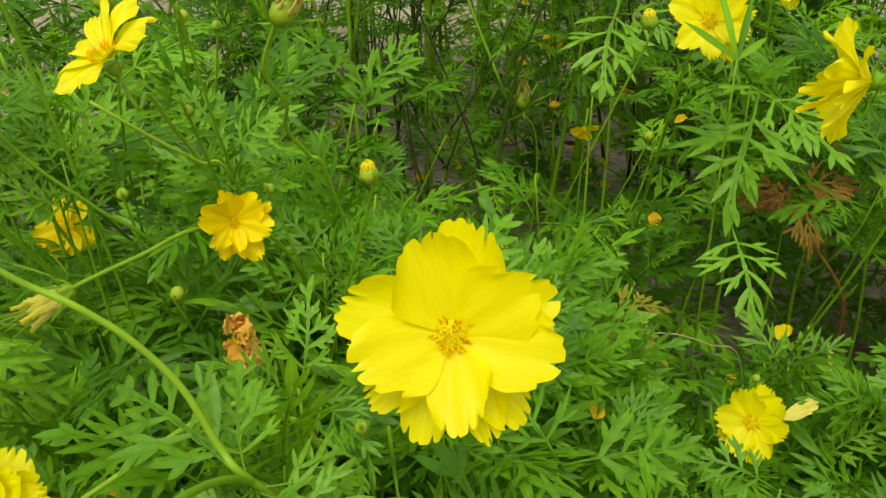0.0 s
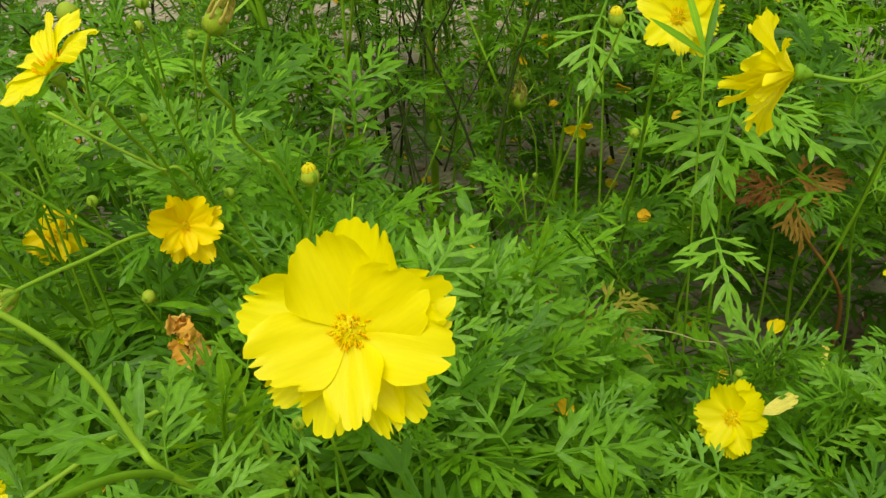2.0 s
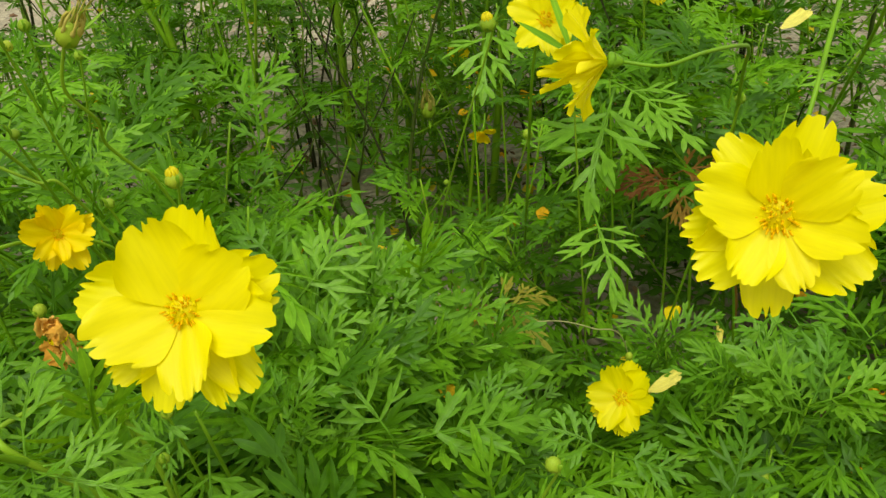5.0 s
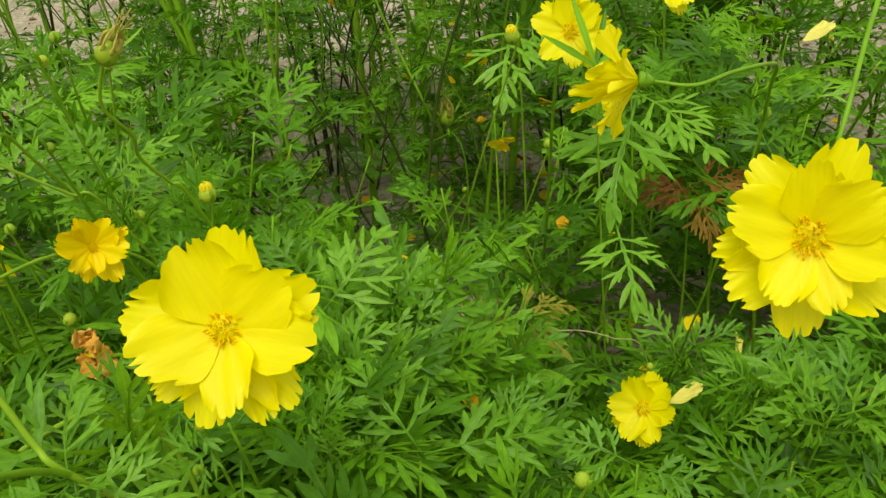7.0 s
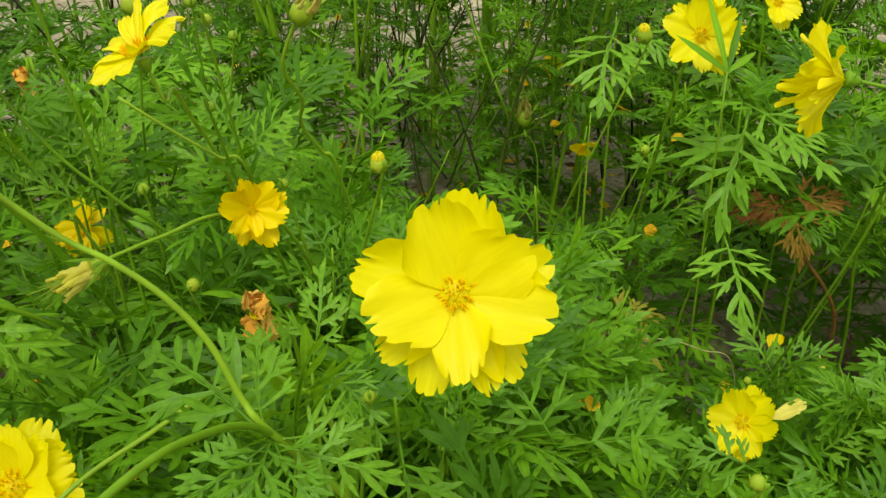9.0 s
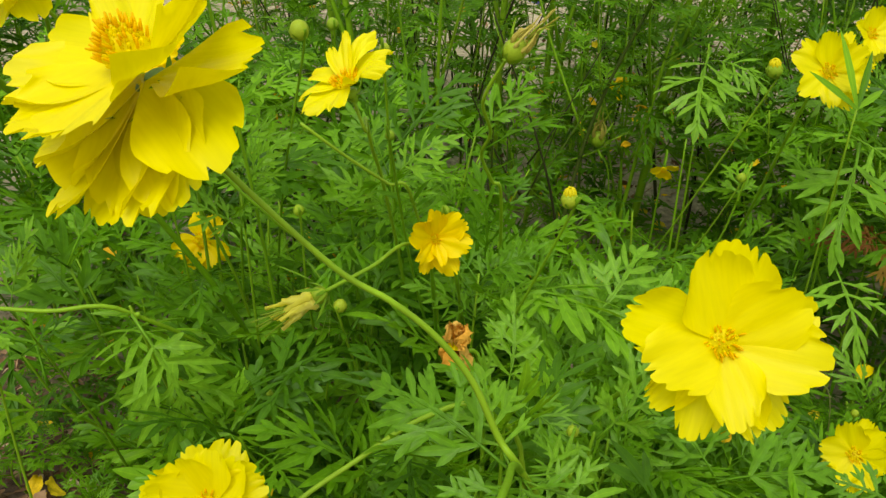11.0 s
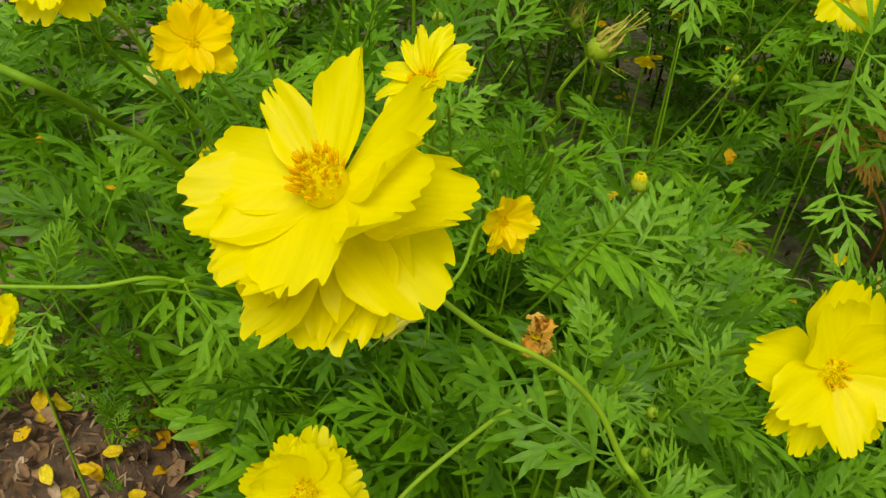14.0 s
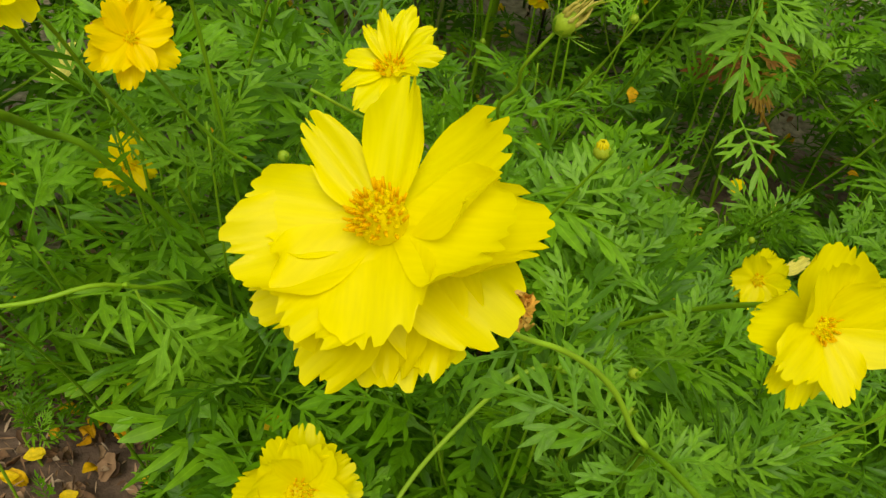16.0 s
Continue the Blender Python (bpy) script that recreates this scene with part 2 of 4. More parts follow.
def leaf_mesh(seed, droop, rise, material, lobe=OBLONG):
    """A twice-divided cosmos leaf of length 1 along x: a stalk, a few wide-set pairs of lobed leaflets and a three-lobed end."""
    r = random.Random(seed)
    b = Build()

    def spine(s):
        return Vector((s * (1 - 0.25 * droop * s), 0.045 * math.sin(s * 3 + seed), rise * s - droop * s * s * 0.55))

    def leaflet(base, ahead, up, size, wide, side, pairs):
        """A long lobe, with pairs of shorter ones along its lower half."""
        sickle = -side * r.uniform(0.02, 0.16)
        blade(b, base, ahead, up, size, wide, r.uniform(0.04, 0.24), 0.22, lobe, sickle)
        m = frame_of(base, ahead, up)
        for k in range(pairs):
            t = 0.3 + 0.24 * k + r.uniform(-0.03, 0.05)
            q = m @ Vector((t * size, sickle * size * t * t, -0.1 * size * t * t))
            for e in (-1, 1):
                if r.random() < 0.16:
                    continue
                way = Matrix.Rotation(e * radians(36 + r.uniform(-8, 10)), 3, Vector(up).normalized()) @ ahead
                blade(b, q, way, up, size * (0.52 - 0.1 * k) * r.uniform(0.6, 1.15), wide * 0.8, r.uniform(0.02, 0.2), 0.22, lobe, -e * r.uniform(0.0, 0.14))

    tube(b, [spine(k / 6) for k in range(7)], 0.0115, 0.006, 4, 1)
    full = r.random()
    stations = ((0.26, 0.4, 60, 2 if full < 0.35 else 1), (0.43, 0.44, 53, 2 if full < 0.6 else 1), (0.6, 0.38, 46, 1), (0.76, 0.28, 40, 1 if full < 0.3 else 0))
    for s, size, angle, pairs in stations:
        for side in (-1, 1):
            at_ = s + r.uniform(-0.02, 0.02)
            d = (spine(at_ + 0.04) - spine(at_ - 0.04)).normalized()
            ahead = Matrix.Rotation(side * radians(angle + r.uniform(-10, 10)), 3, "Z") @ d
            ahead.z += r.uniform(-0.16, 0.24)
            ahead.normalize()
            up = Vector((-d.z * 0.6, 0.25 * side + r.uniform(-0.35, 0.35), 1))
            leaflet(spine(at_), ahead, up, size * r.uniform(0.78, 1.15), 0.056 * r.uniform(0.8, 1.25), side, pairs)
    d = (spine(1.0) - spine(0.86)).normalized()
    leaflet(spine(0.88), d, Vector((0, 0.1, 1)), 0.34 * r.uniform(0.85, 1.15), 0.072, r.choice((-1, 1)), 1)
    # winged stalk between the leaflets
    for k in range(4):
        s = 0.3 + 0.15 * k
        blade(b, spine(s), spine(s + 0.14) - spine(s), (0, 0, 1), 0.2, 0.04, 0.0, 0.1, lobe)
    return b.mesh("leaf", material)


LEAVES = [leaf_mesh(k, 0.25 + 0.09 * (k % 7), 0.1 + 0.05 * (k % 5), LEAF, LANCE if k % 3 == 2 else OBLONG) for k in range(24)]
FRESH_LEAVES = [leaf_mesh(k, 0.25 + 0.09 * (k % 7), 0.1 + 0.05 * (k % 5), LEAF_FRESH, LANCE if k % 3 == 2 else OBLONG) for k in range(24)]
FAR_LEAVES = [leaf_mesh(k, 0.25 + 0.09 * (k % 7), 0.1 + 0.05 * (k % 5), LEAF, COARSE) for k in range(16)]
OLD_LEAVES = [leaf_mesh(50 + k, 0.7 + 0.2 * k, 0.05, LEAF_OLD) for k in range(3)]


# open spaces in the growth: from a place, to a place, how wide
OPEN = [((0.192, 0.392, 0.235), (0.13, 0.24, 0.385), 0.034), ((-0.168, 0.212, 0.36), (-0.14, 0.12, 0.48), 0.036), ((-0.083, 0.293, 0.44), (-0.065, 0.22, 0.485), 0.026),
        ((-0.072, 0.243, 0.422), (-0.06, 0.18, 0.47), 0.024), ((-0.43, 0.5, 0.0), (-0.29, 0.26, 0.33), 0.042), ((-0.32, 0.48, 0.0), (-0.235, 0.25, 0.32), 0.03), ((0.02, 0.8, 0.05), (0.045, 0.55, 0.2), 0.05), ((0.085, 0.87, 0.24), (0.075, 0.58, 0.37), 0.042), ((0.16, 0.98, 0.1), (0.13, 0.6, 0.31), 0.035), ((-0.03, 1.0, 0.1), (0.0, 0.62, 0.3), 0.035),
        ((0.14, 0.469, 0.47), (0.1, 0.35, 0.51), 0.03), ((-0.244, 0.477, 0.326), (-0.17, 0.32, 0.42), 0.022), ((-0.128, 0.227, 0.455), (-0.1, 0.15, 0.5), 0.024), ((0.285, 0.53, 0.18), (0.23, 0.4, 0.28), 0.03),
        ((0.225, 0.5, 0.252), (0.31, 0.7, 0.13), 0.036), ((0.26, 0.5, 0.215), (0.36, 0.66, 0.1), 0.026)]


def blocked(p, spaces=OPEN):
    for a, b, wide in spaces:
        a, b = Vector(a), Vector(b)
        t = max(0, min(1, (p - a).dot(b - a) / (b - a).length_squared))
        if (a.lerp(b, t) - p).length < wide:
            return True
    return False


SPOTS = []


def put_leaf(parent, rnd, base, ahead, up, size, old=0.0):
    root = parent if parent.parent is None else parent.parent
    foot, way = root.location + Vector(base), Vector(ahead).normalized() * size
    if any(blocked(foot + way * t) for t in (0.4, 0.7, 1.0)):
        return None
    me = rnd.choice(OLD_LEAVES) if rnd.random() < old else rnd.choice(FAR_LEAVES if root.location.y > 0.78 else LEAVES)
    m = frame_of(base, ahead, up) @ Matrix.Diagonal((size, size * rnd.uniform(0.85, 1.1), size, 1))
    SPOTS.append(foot + way * 0.55)
    return part("leaf", me, parent, m=m)


def hero_leaf(parent, base, tip, up=(0, -0.35, 0.9), which=0, wide=1.0):
    """A leaf from its foot to its tip."""
    me = FRESH_LEAVES[which]
    reach = Vector(max((v.co for v in me.vertices), key=lambda c: c.x))
    d = Vector(tip) - Vector(base)
    size = d.length / reach.length
    x = d.normalized()
    m = frame_of(base, x, up)
    lift = math.atan2(reach.z, reach.x)
    m = m @ Matrix.Rotation(lift, 4, "Y") @ Matrix.Diagonal((size, size * wide, size, 1))
    return part("leaf", me, parent, m=m)


# ---- petals and flowers ----
def petal_mesh(seed, material, wide=0.4, teeth=5, pleat=0.05, cup=0.1, curl=0.0, ripple=0.05, name="petal", fine=34):
    """A petal of length 1 along y: a narrow foot, a pleated blade and a toothed end."""
    r = random.Random(seed)
    nu, nv = fine, 12
    cuts = [(-0.9 + 1.8 * (k + 0.5 + r.uniform(-0.3, 0.3)) / teeth, r.uniform(0.03, 0.16), r.uniform(0.07, 0.15)) for k in range(teeth)]
    ph, ph2, lean = r.uniform(0, 6), r.uniform(0, 6), r.uniform(-0.12, 0.12)
    verts, faces = [], []
    for j in range(nv):
        v = j / (nv - 1)
        w = wide * (0.17 + 0.83 * math.sin(math.pi / 2 * min(1, v / 0.74)) ** 1.15) * (1 - 0.13 * max(0, v - 0.74) / 0.26)
        for i in range(nu):
            u = -1 + 2 * i / (nu - 1)
            notch = sum(d * max(0.0, 1 - abs(u - c) / s) for c, d, s in cuts)
            y = v * (1 - 0.26 * abs(u) ** 2.6 + lean * u) - v**6 * notch
            z = cup * v * v - curl * v**4 + 0.22 * wide * u * u * v
            z += pleat * wide * (0.5 * math.cos(u * math.pi * 2.6 + ph * 0.3) * min(1, v * 1.6) * (1 - 0.5 * v) + 0.75 * math.sin(u * 2.3 + ph2) * v)
            z += ripple * v**3 * math.sin(u * 5 + ph) * (0.5 + abs(u)) + ripple * 0.6 * v**2 * math.sin(v * 7 + u * 2 + ph2)
            verts.append((u * w, y, z))
    for j in range(nv - 1):
        for i in range(nu - 1):
            a = j * nu + i
            faces.append((a, a + 1, a + nu + 1, a + nu))
    b = Build()
    b.add(verts, faces)
    return b.mesh(name, material)


WIDE = [petal_mesh(k, PETAL, 0.42 + 0.03 * (k % 3), 4 + k % 3, 0.065, 0.06 + 0.05 * (k % 3), 0.1 * (k % 2), 0.03) for k in range(10)]
SLIM = [petal_mesh(40 + k, PETAL, 0.24 + 0.03 * (k % 3), 3, 0.14, 0.02, 0.2 * (k % 3), 0.06) for k in range(7)]
MEDIUM = [petal_mesh(60 + k, PETAL, 0.31 + 0.02 * (k % 3), 3, 0.09, 0.05, 0.15 * (k % 3), 0.05) for k in range(6)]
GOLD = [petal_mesh(70 + k, PETAL_DEEP, 0.36 + 0.03 * (k % 3), 3 + k % 2, 0.09, 0.1, 0.1 * (k % 2), 0.06) for k in range(7)]
PALE = [petal_mesh(90 + k, PETAL_PALE, 0.36, 3, 0.06, 0.1, 0.0, 0.05) for k in range(2)]
DROPPED = [petal_mesh(100 + k, FALLEN, 0.38, 3, 0.08, 0.25, 0.2 * k, 0.12, name="fallen_petal", fine=16) for k in range(4)]


def disc_meshes(seed, count, tall):
    """Florets and anthers of a flower's middle, for a radius of 1: short florets on a domed cushion, each with a slim anther."""
    r = random.Random(seed)
    low, top = Build(), Build()

    def height(q):
        return tall * (0.15 + 0.75 * math.sqrt(max(0.0, 1 - q * q)))

    rings, sides = 7, 18
    steps = [math.sin(math.pi / 2 * i / rings) for i in range(rings + 1)]
    verts = [(0.95 * q * math.cos(6.2832 * k / sides), 0.95 * q * math.sin(6.2832 * k / sides), height(q)) for q in steps for k in range(sides)]
    low.add(verts, [(i * sides + k, (i + 1) * sides + k, (i + 1) * sides + (k + 1) % sides, i * sides + (k + 1) % sides) for i in range(rings) for k in range(sides)])
    for k in range(count):
        a, q = k * 2.39996 + r.uniform(-0.2, 0.2), math.sqrt((k + 0.5) / count) * 0.97
        p0 = Vector((q * 0.92 * math.cos(a), q * 0.92 * math.sin(a), height(q) - 0.08))
        d = Vector((p0.x * 0.95 + r.uniform(-0.25, 0.25), p0.y * 0.95 + r.uniform(-0.25, 0.25), 1)).normalized()
        p1 = p0 + d * r.uniform(0.16, 0.3)
        tube(low, [p0, p0.lerp(p1, 0.5), p1], 0.085, 0.08, 5, 1)
        if r.random() < 0.66:
            p2 = p1 + d * r.uniform(0.26, 0.52)
            tube(top, [p1 - d * 0.04, p1.lerp(p2, 0.5), p2], 0.08, 0.05, 5, 1)
    return low.mesh("disc", FLORET), top.mesh("stamen_tuft", ANTHER)


DISC_FULL = disc_meshes(1, 46, 0.85)
DISC_FLAT = disc_meshes(2, 52, 0.5)
DISC_TALL = disc_meshes(3, 84, 1.9)


def calyx_mesh():
    """A green cup with eight thin bracts, for a cup radius of 1, opening towards z."""
    b = Build()
    rings = ((0.35, -1.7), (0.6, -1.3), (0.95, -0.7), (1.1, 0.0), (0.95, 0.25))
    sides = 10
    verts = [(q * math.cos(2 * math.pi * k / sides), q * math.sin(2 * math.pi * k / sides), z) for q, z in rings for k in range(sides)]
    faces = [(i * sides + k, i * sides + (k + 1) % sides, (i + 1) * sides + (k + 1) % sides, (i + 1) * sides + k) for i in range(len(rings) - 1) for k in range(sides)]
    b.add(verts, faces + [tuple(range(sides - 1, -1, -1)), tuple(range((len(rings) - 1) * sides, len(rings) * sides))])
    thin = Build()
    blade(thin, Vector((0.8, 0, -0.8)), (1, 0, 0.1), (0, 0, 1), 2.2, 0.5, -0.2)
    return b.mesh("calyx", STEM), thin.mesh("bract", STEM)


CALYX, BRACT = calyx_mesh()


def facing(centre, normal):
    """A pose whose z is the normal and whose y is as upright as it can be."""
    z = Vector(normal).normalized()
    x = Vector((0, 0, 1)).cross(z)
    x = x.normalized() if x.length > 1e-3 else Vector((1, 0, 0))
    m = Matrix((x, z.cross(x), z)).transposed().to_4x4()
    m.translation = centre
    return m


def stalk_points(centre, normal, size, bends, foot):
    n = Vector(normal).normalized()
    c = Vector(centre)
    return [c - n * size * 0.16, c - n * size * 0.5, *[Vector(q) for q in bends], Vector(foot)]


def flower(label, centre, normal, size, front, back, petals, seed, bends, foot, disc=DISC_FULL, disc_size=0.2, lift=(24, 4), thick=0.0014, spread=1.0, short=0.94, group="cosmos flowers", tall=1.0, dive=0.0):
    """A cosmos flower on its stalk. size: across. front, back: petals by the clock angle in degrees of the inner and outer ring; lift: their rise."""
    r = random.Random(seed)
    foot, *bends = [Vector(q) + Vector((0, dive * max(0.0, centre[2] - 0.03 - q[2]), 0)) for q in (foot, *bends)]
    ob = thing("cosmos_flower", label, "flower", foot, group)
    m = Matrix.Translation(-Vector(foot)) @ facing(centre, normal)
    half = size * 0.5
    for ring, (angles, rise) in enumerate(((front, lift[0]), (back, lift[1]))):
        for entry in angles:
            a, broad, reach, extra = entry if isinstance(entry, tuple) else (entry, r.uniform(0.9, 1.1), r.uniform(0.92, 1.05), r.uniform(-7, 7))
            long_ = half * (short if ring == 0 else 1.0) * reach
            turn = Matrix.Rotation(radians(a - 90 + r.uniform(-3, 3)), 4, "Z")
            tilt = Matrix.Rotation(radians(rise + extra), 4, "X") @ Matrix.Rotation(radians(r.uniform(-10, 10)), 4, "Y")
            low = Matrix.Translation((0, half * 0.04, half * (0.02 if ring == 0 else -0.1) + r.uniform(-0.02, 0.02) * half))
            part("petal", r.choice(petals), ob, m=m @ turn @ low @ tilt @ Matrix.Diagonal((long_ * spread * broad, long_, long_, 1)))
    dm = m @ Matrix.Translation((0, 0, half * 0.02)) @ Matrix.Diagonal((half * disc_size, half * disc_size, half * disc_size * tall, 1))
    middle = part("disc", disc[0], ob, "golden disc florets", dm)
    part("stamen_tuft", disc[1], middle, "tuft of orange stamens")
    cup = part("calyx", CALYX, ob, "green calyx with thin bracts", m @ Matrix.Translation((0, 0, -half * 0.14)) @ Matrix.Diagonal((half * 0.13,) * 3 + (1,)))
    for k in range(8):
        part("bract", BRACT, cup, m=Matrix.Rotation(2 * math.pi * k / 8 + r.uniform(-0.2, 0.2), 4, "Z") @ Matrix.Diagonal((r.uniform(0.8, 1.2), 1, r.uniform(0.6, 1.4), 1)))
    line = [q - Vector(foot) for q in stalk_points(centre, normal, size, bends, foot)]
    part("stalk", tube_mesh("stalk", line, thick * 0.75, thick * 1.25, STEM, 8), ob, "slender green stalk")
    return ob


def bud_parts(kind):
    """A bud of radius 1 that opens towards z: its body, its bracts and, where it opens, the petal tips."""
    body, bracts, tips = Build(), Build(), Build()
    sides, rings = 16, 9
    verts, faces = [], []
    for i in range(rings):
        t = i / (rings - 1) * math.pi
        for k in range(sides):
            a = 2 * math.pi * k / sides
            q = math.sin(t) ** 0.85 * (1 + 0.06 * math.cos(8 * a)) + 0.02
            z = -math.cos(t) * 1.08
            if z > 0:
                q *= 1 - 0.14 * z
            verts.append((q * math.cos(a), q * math.sin(a), z))
    for i in range(rings - 1):
        for k in range(sides):
            faces.append((i * sides + k, i * sides + (k + 1) % sides, (i + 1) * sides + (k + 1) % sides, (i + 1) * sides + k))
    body.add(verts, faces)
    r = random.Random(kind)
    blade(bracts, Vector((0.3, 0, -1.0)), (1, 0, 0.5), (0, 0, 1), 1.6, 0.34, -0.35)
    for k in range(9):
        a = 2 * math.pi * k / 9 + 0.2
        p = Vector((math.cos(a) * 0.5, math.sin(a) * 0.5, 0.55))
        tube(tips, [p, p * 1.15 + Vector((0, 0, 0.35)), Vector((p.x * 0.5, p.y * 0.5, 1.25 + 0.2 * r.random()))], 0.26, 0.14, 6, 2)
    return body.mesh("bud_body", BUD), bracts.mesh("bract", STEM), tips.mesh("petal_tip", BUD_TIP)


BUD_MESHES = bud_parts(5)


def put_bracts(ob, m, seed):
    r = random.Random(seed)
    for k in range(8):
        turn = Matrix.Rotation(2 * math.pi * k / 8 + r.uniform(-0.2, 0.2), 4, "Z") @ Matrix.Rotation(r.uniform(-0.2, 0.15), 4, "Y")
        part("bract", BUD_MESHES[1], ob, m=m @ turn @ Matrix.Diagonal((r.uniform(0.8, 1.2), 1, 1, 1)))


def bud(centre, size, foot, bends=(), normal=(0.1, -0.2, 1), opening=False, thick=0.0009, label=""):
    label = label or ("opening green cosmos bud with yellow petal tips" if opening else "round closed green cosmos bud on thin stalk")
    ob = thing("cosmos_bud", label, "flower bud", foot, "cosmos buds")
    c, n = Vector(centre), Vector(normal).normalized()
    m = Matrix.Translation(-Vector(foot)) @ facing(c, n) @ Matrix.Diagonal((size / 2,) * 3 + (1,))
    body = part("bud_body", BUD_MESHES[0], ob, m=m)
    put_bracts(body, Matrix.Identity(4), int(1e5 * size))
    if opening:
        part("petal_tip", BUD_MESHES[2], body, "yellow petal tips")
    line = [q - Vector(foot) for q in (c - n * size * 0.45, c - n * size * 1.1, *[Vector(q) for q in bends], Vector(foot))]
    part("stalk", tube_mesh("stalk", line, thick * 0.8, thick * 1.3, STEM, 6), ob)
    return ob


# ---- ground ----
def ground():
    near = np.linspace(-1.8, 1.8, 91)
    far = np.array([2.5, 4, 8, 20, 60, 200.0])
    xs = np.concatenate([-far[::-1], near, far])
    verts, faces = [], []
    for y in xs:
        for x in xs:
            q = Vector((x, y + 0.6, 0.0))
            z = 0.012 * noise.noise(q * 9) + 0.02 * noise.noise(q * 2.3) if abs(x) < 2.5 and abs(y) < 2.5 else 0.0
            verts.append((x, y + 0.6, z))
    n = len(xs)
    for j in range(n - 1):
        for i in range(n - 1):
            a = j * n + i
            faces.append((a, a + 1, a + n + 1, a + n))
    b = Build()
    b.add(verts, faces)
    return tagged(new("ground", b.mesh("ground", SOIL)), "brown grey soil strewn with mulch and leaf litter", "ground", kind="structure")


ground()


def litter():
    """Curled dry flakes of leaf and bark on the soil."""
    r = random.Random(11)
    b = Build()
    for k in range(14000):
        x, y = (r.uniform(-1.3, 1.4), r.uniform(0.05, 2.4)) if k < 8500 else (r.uniform(-0.75, -0.1), r.uniform(0.3, 0.8))
        s = r.uniform(0.003, 0.008) * (1.8 if r.random() < 0.06 else 1)
        w = s * r.choice((0.12, 0.2, 0.45, 0.6)) * r.uniform(0.8, 1.2)
        m = Matrix.Translation((x, y, 0.012 + r.uniform(0, 0.014))) @ Euler((r.uniform(-0.9, 0.9), r.uniform(-0.7, 0.7), r.uniform(0, 6.28))).to_matrix().to_4x4()
        c = r.uniform(0.3, 1.0) * w
        top = [m @ Vector(q) for q in ((-s, -w * 0.4, 0), (0, -w, c), (s, -w * 0.3, 0), (-s, w * 0.4, c), (0, w, c * 1.6), (s, w * 0.3, c * 0.4), (-s * 0.2, 0, -c * 0.3))]
        b.add(top, [(0, 1, 6), (1, 2, 6), (2, 5, 6), (5, 4, 6), (4, 3, 6), (3, 0, 6)])
    return tagged(new("leaf_litter", b.mesh("leaf_litter", LITTER)), "dry brown and grey leaf litter and bark flakes on the soil", "leaf litter", kind="stuff")


litter()


# ---- foliage ----
def plant(x, y, height, seed, leaf=0.1, nodes=6, branches=4, lean=(0, 0), low=0.3, old=0.0, dark=False, label="", stem=0.0017, reach=0.11):
    """A cosmos plant: an upright stem with pairs of divided leaves, and side shoots with leaves of their own."""
    r = random.Random(seed)
    if blocked(Vector((x + lean[0], y + lean[1], height))) or blocked(Vector((x, y, height * 0.6))):
        return None
    ob = thing("cosmos_plant", label or "leafy green cosmos plant with finely divided leaves", "plant", (x, y, 0), "cosmos plants")
    top = Vector((lean[0], lean[1], height))
    mid = Vector((lean[0] * 0.3 + r.uniform(-0.015, 0.015), lean[1] * 0.3 + r.uniform(-0.015, 0.015), height * 0.5))
    line = glide([(0, 0, 0), mid, top], 10)
    part("stem", tube_mesh("stem", [(0, 0, -0.01), mid, top], stem * 1.4, stem * 0.35, STEM_DARK if dark else STEM, 7, 8), ob)
    put_leaf(ob, r, top, (r.uniform(-0.5, 0.5), r.uniform(-0.5, 0.5), 0.9), (r.uniform(-0.5, 0.5), -0.6, 0.5), leaf * 0.55)

    def along(t):
        k = t * (len(line) - 1)
        i = min(int(k), len(line) - 2)
        return line[i].lerp(line[i + 1], k - i)

    spin = r.uniform(0, 3.14)

    def pair(holder, at_, size, up_tilt, turn):
        for e in (0, math.pi):
            a = turn + e + r.uniform(-0.35, 0.35)
            d = Vector((math.cos(a), math.sin(a), up_tilt + r.uniform(-0.2, 0.25)))
            put_leaf(holder, r, at_, d, (r.uniform(-0.3, 0.3), r.uniform(-0.3, 0.3), 1), size * r.uniform(0.62, 1.18), old)

    for k in range(nodes):
        t = low + (0.97 - low) * k / max(1, nodes - 1)
        pair(ob, along(t), leaf * (1.0 - 0.35 * (k / nodes) ** 2), 0.25 + 0.45 * k / nodes, spin + k * 1.57)
    for k in range(branches):
        t = low + (0.8 - low) * (k + r.random() * 0.6) / branches
        a = spin + 2.4 * k + r.uniform(-0.4, 0.4)
        p0 = along(t)
        h = (height - p0.z) * r.uniform(0.75, 1.0)
        out = reach * r.uniform(0.5, 1.0)
        p2 = p0 + Vector((math.cos(a) * out, math.sin(a) * out, h))
        p1 = p0.lerp(p2, 0.5) + Vector((math.cos(a), math.sin(a), 0)) * out * 0.22
        if blocked(ob.location + p2) or blocked(ob.location + p1):
            continue
        arm = part("branch", tube_mesh("branch", [p0, p1, p2], stem * 0.75, stem * 0.45, STEM, 6, 4), ob)
        shoot = glide([p0, p1, p2], 4)
        for j, i in enumerate((4, 6, 8)):
            pair(arm, shoot[min(i, len(shoot) - 1)], leaf * (0.85 - 0.12 * j), 0.35 + 0.15 * j, a + 1.57 * j)
    return ob


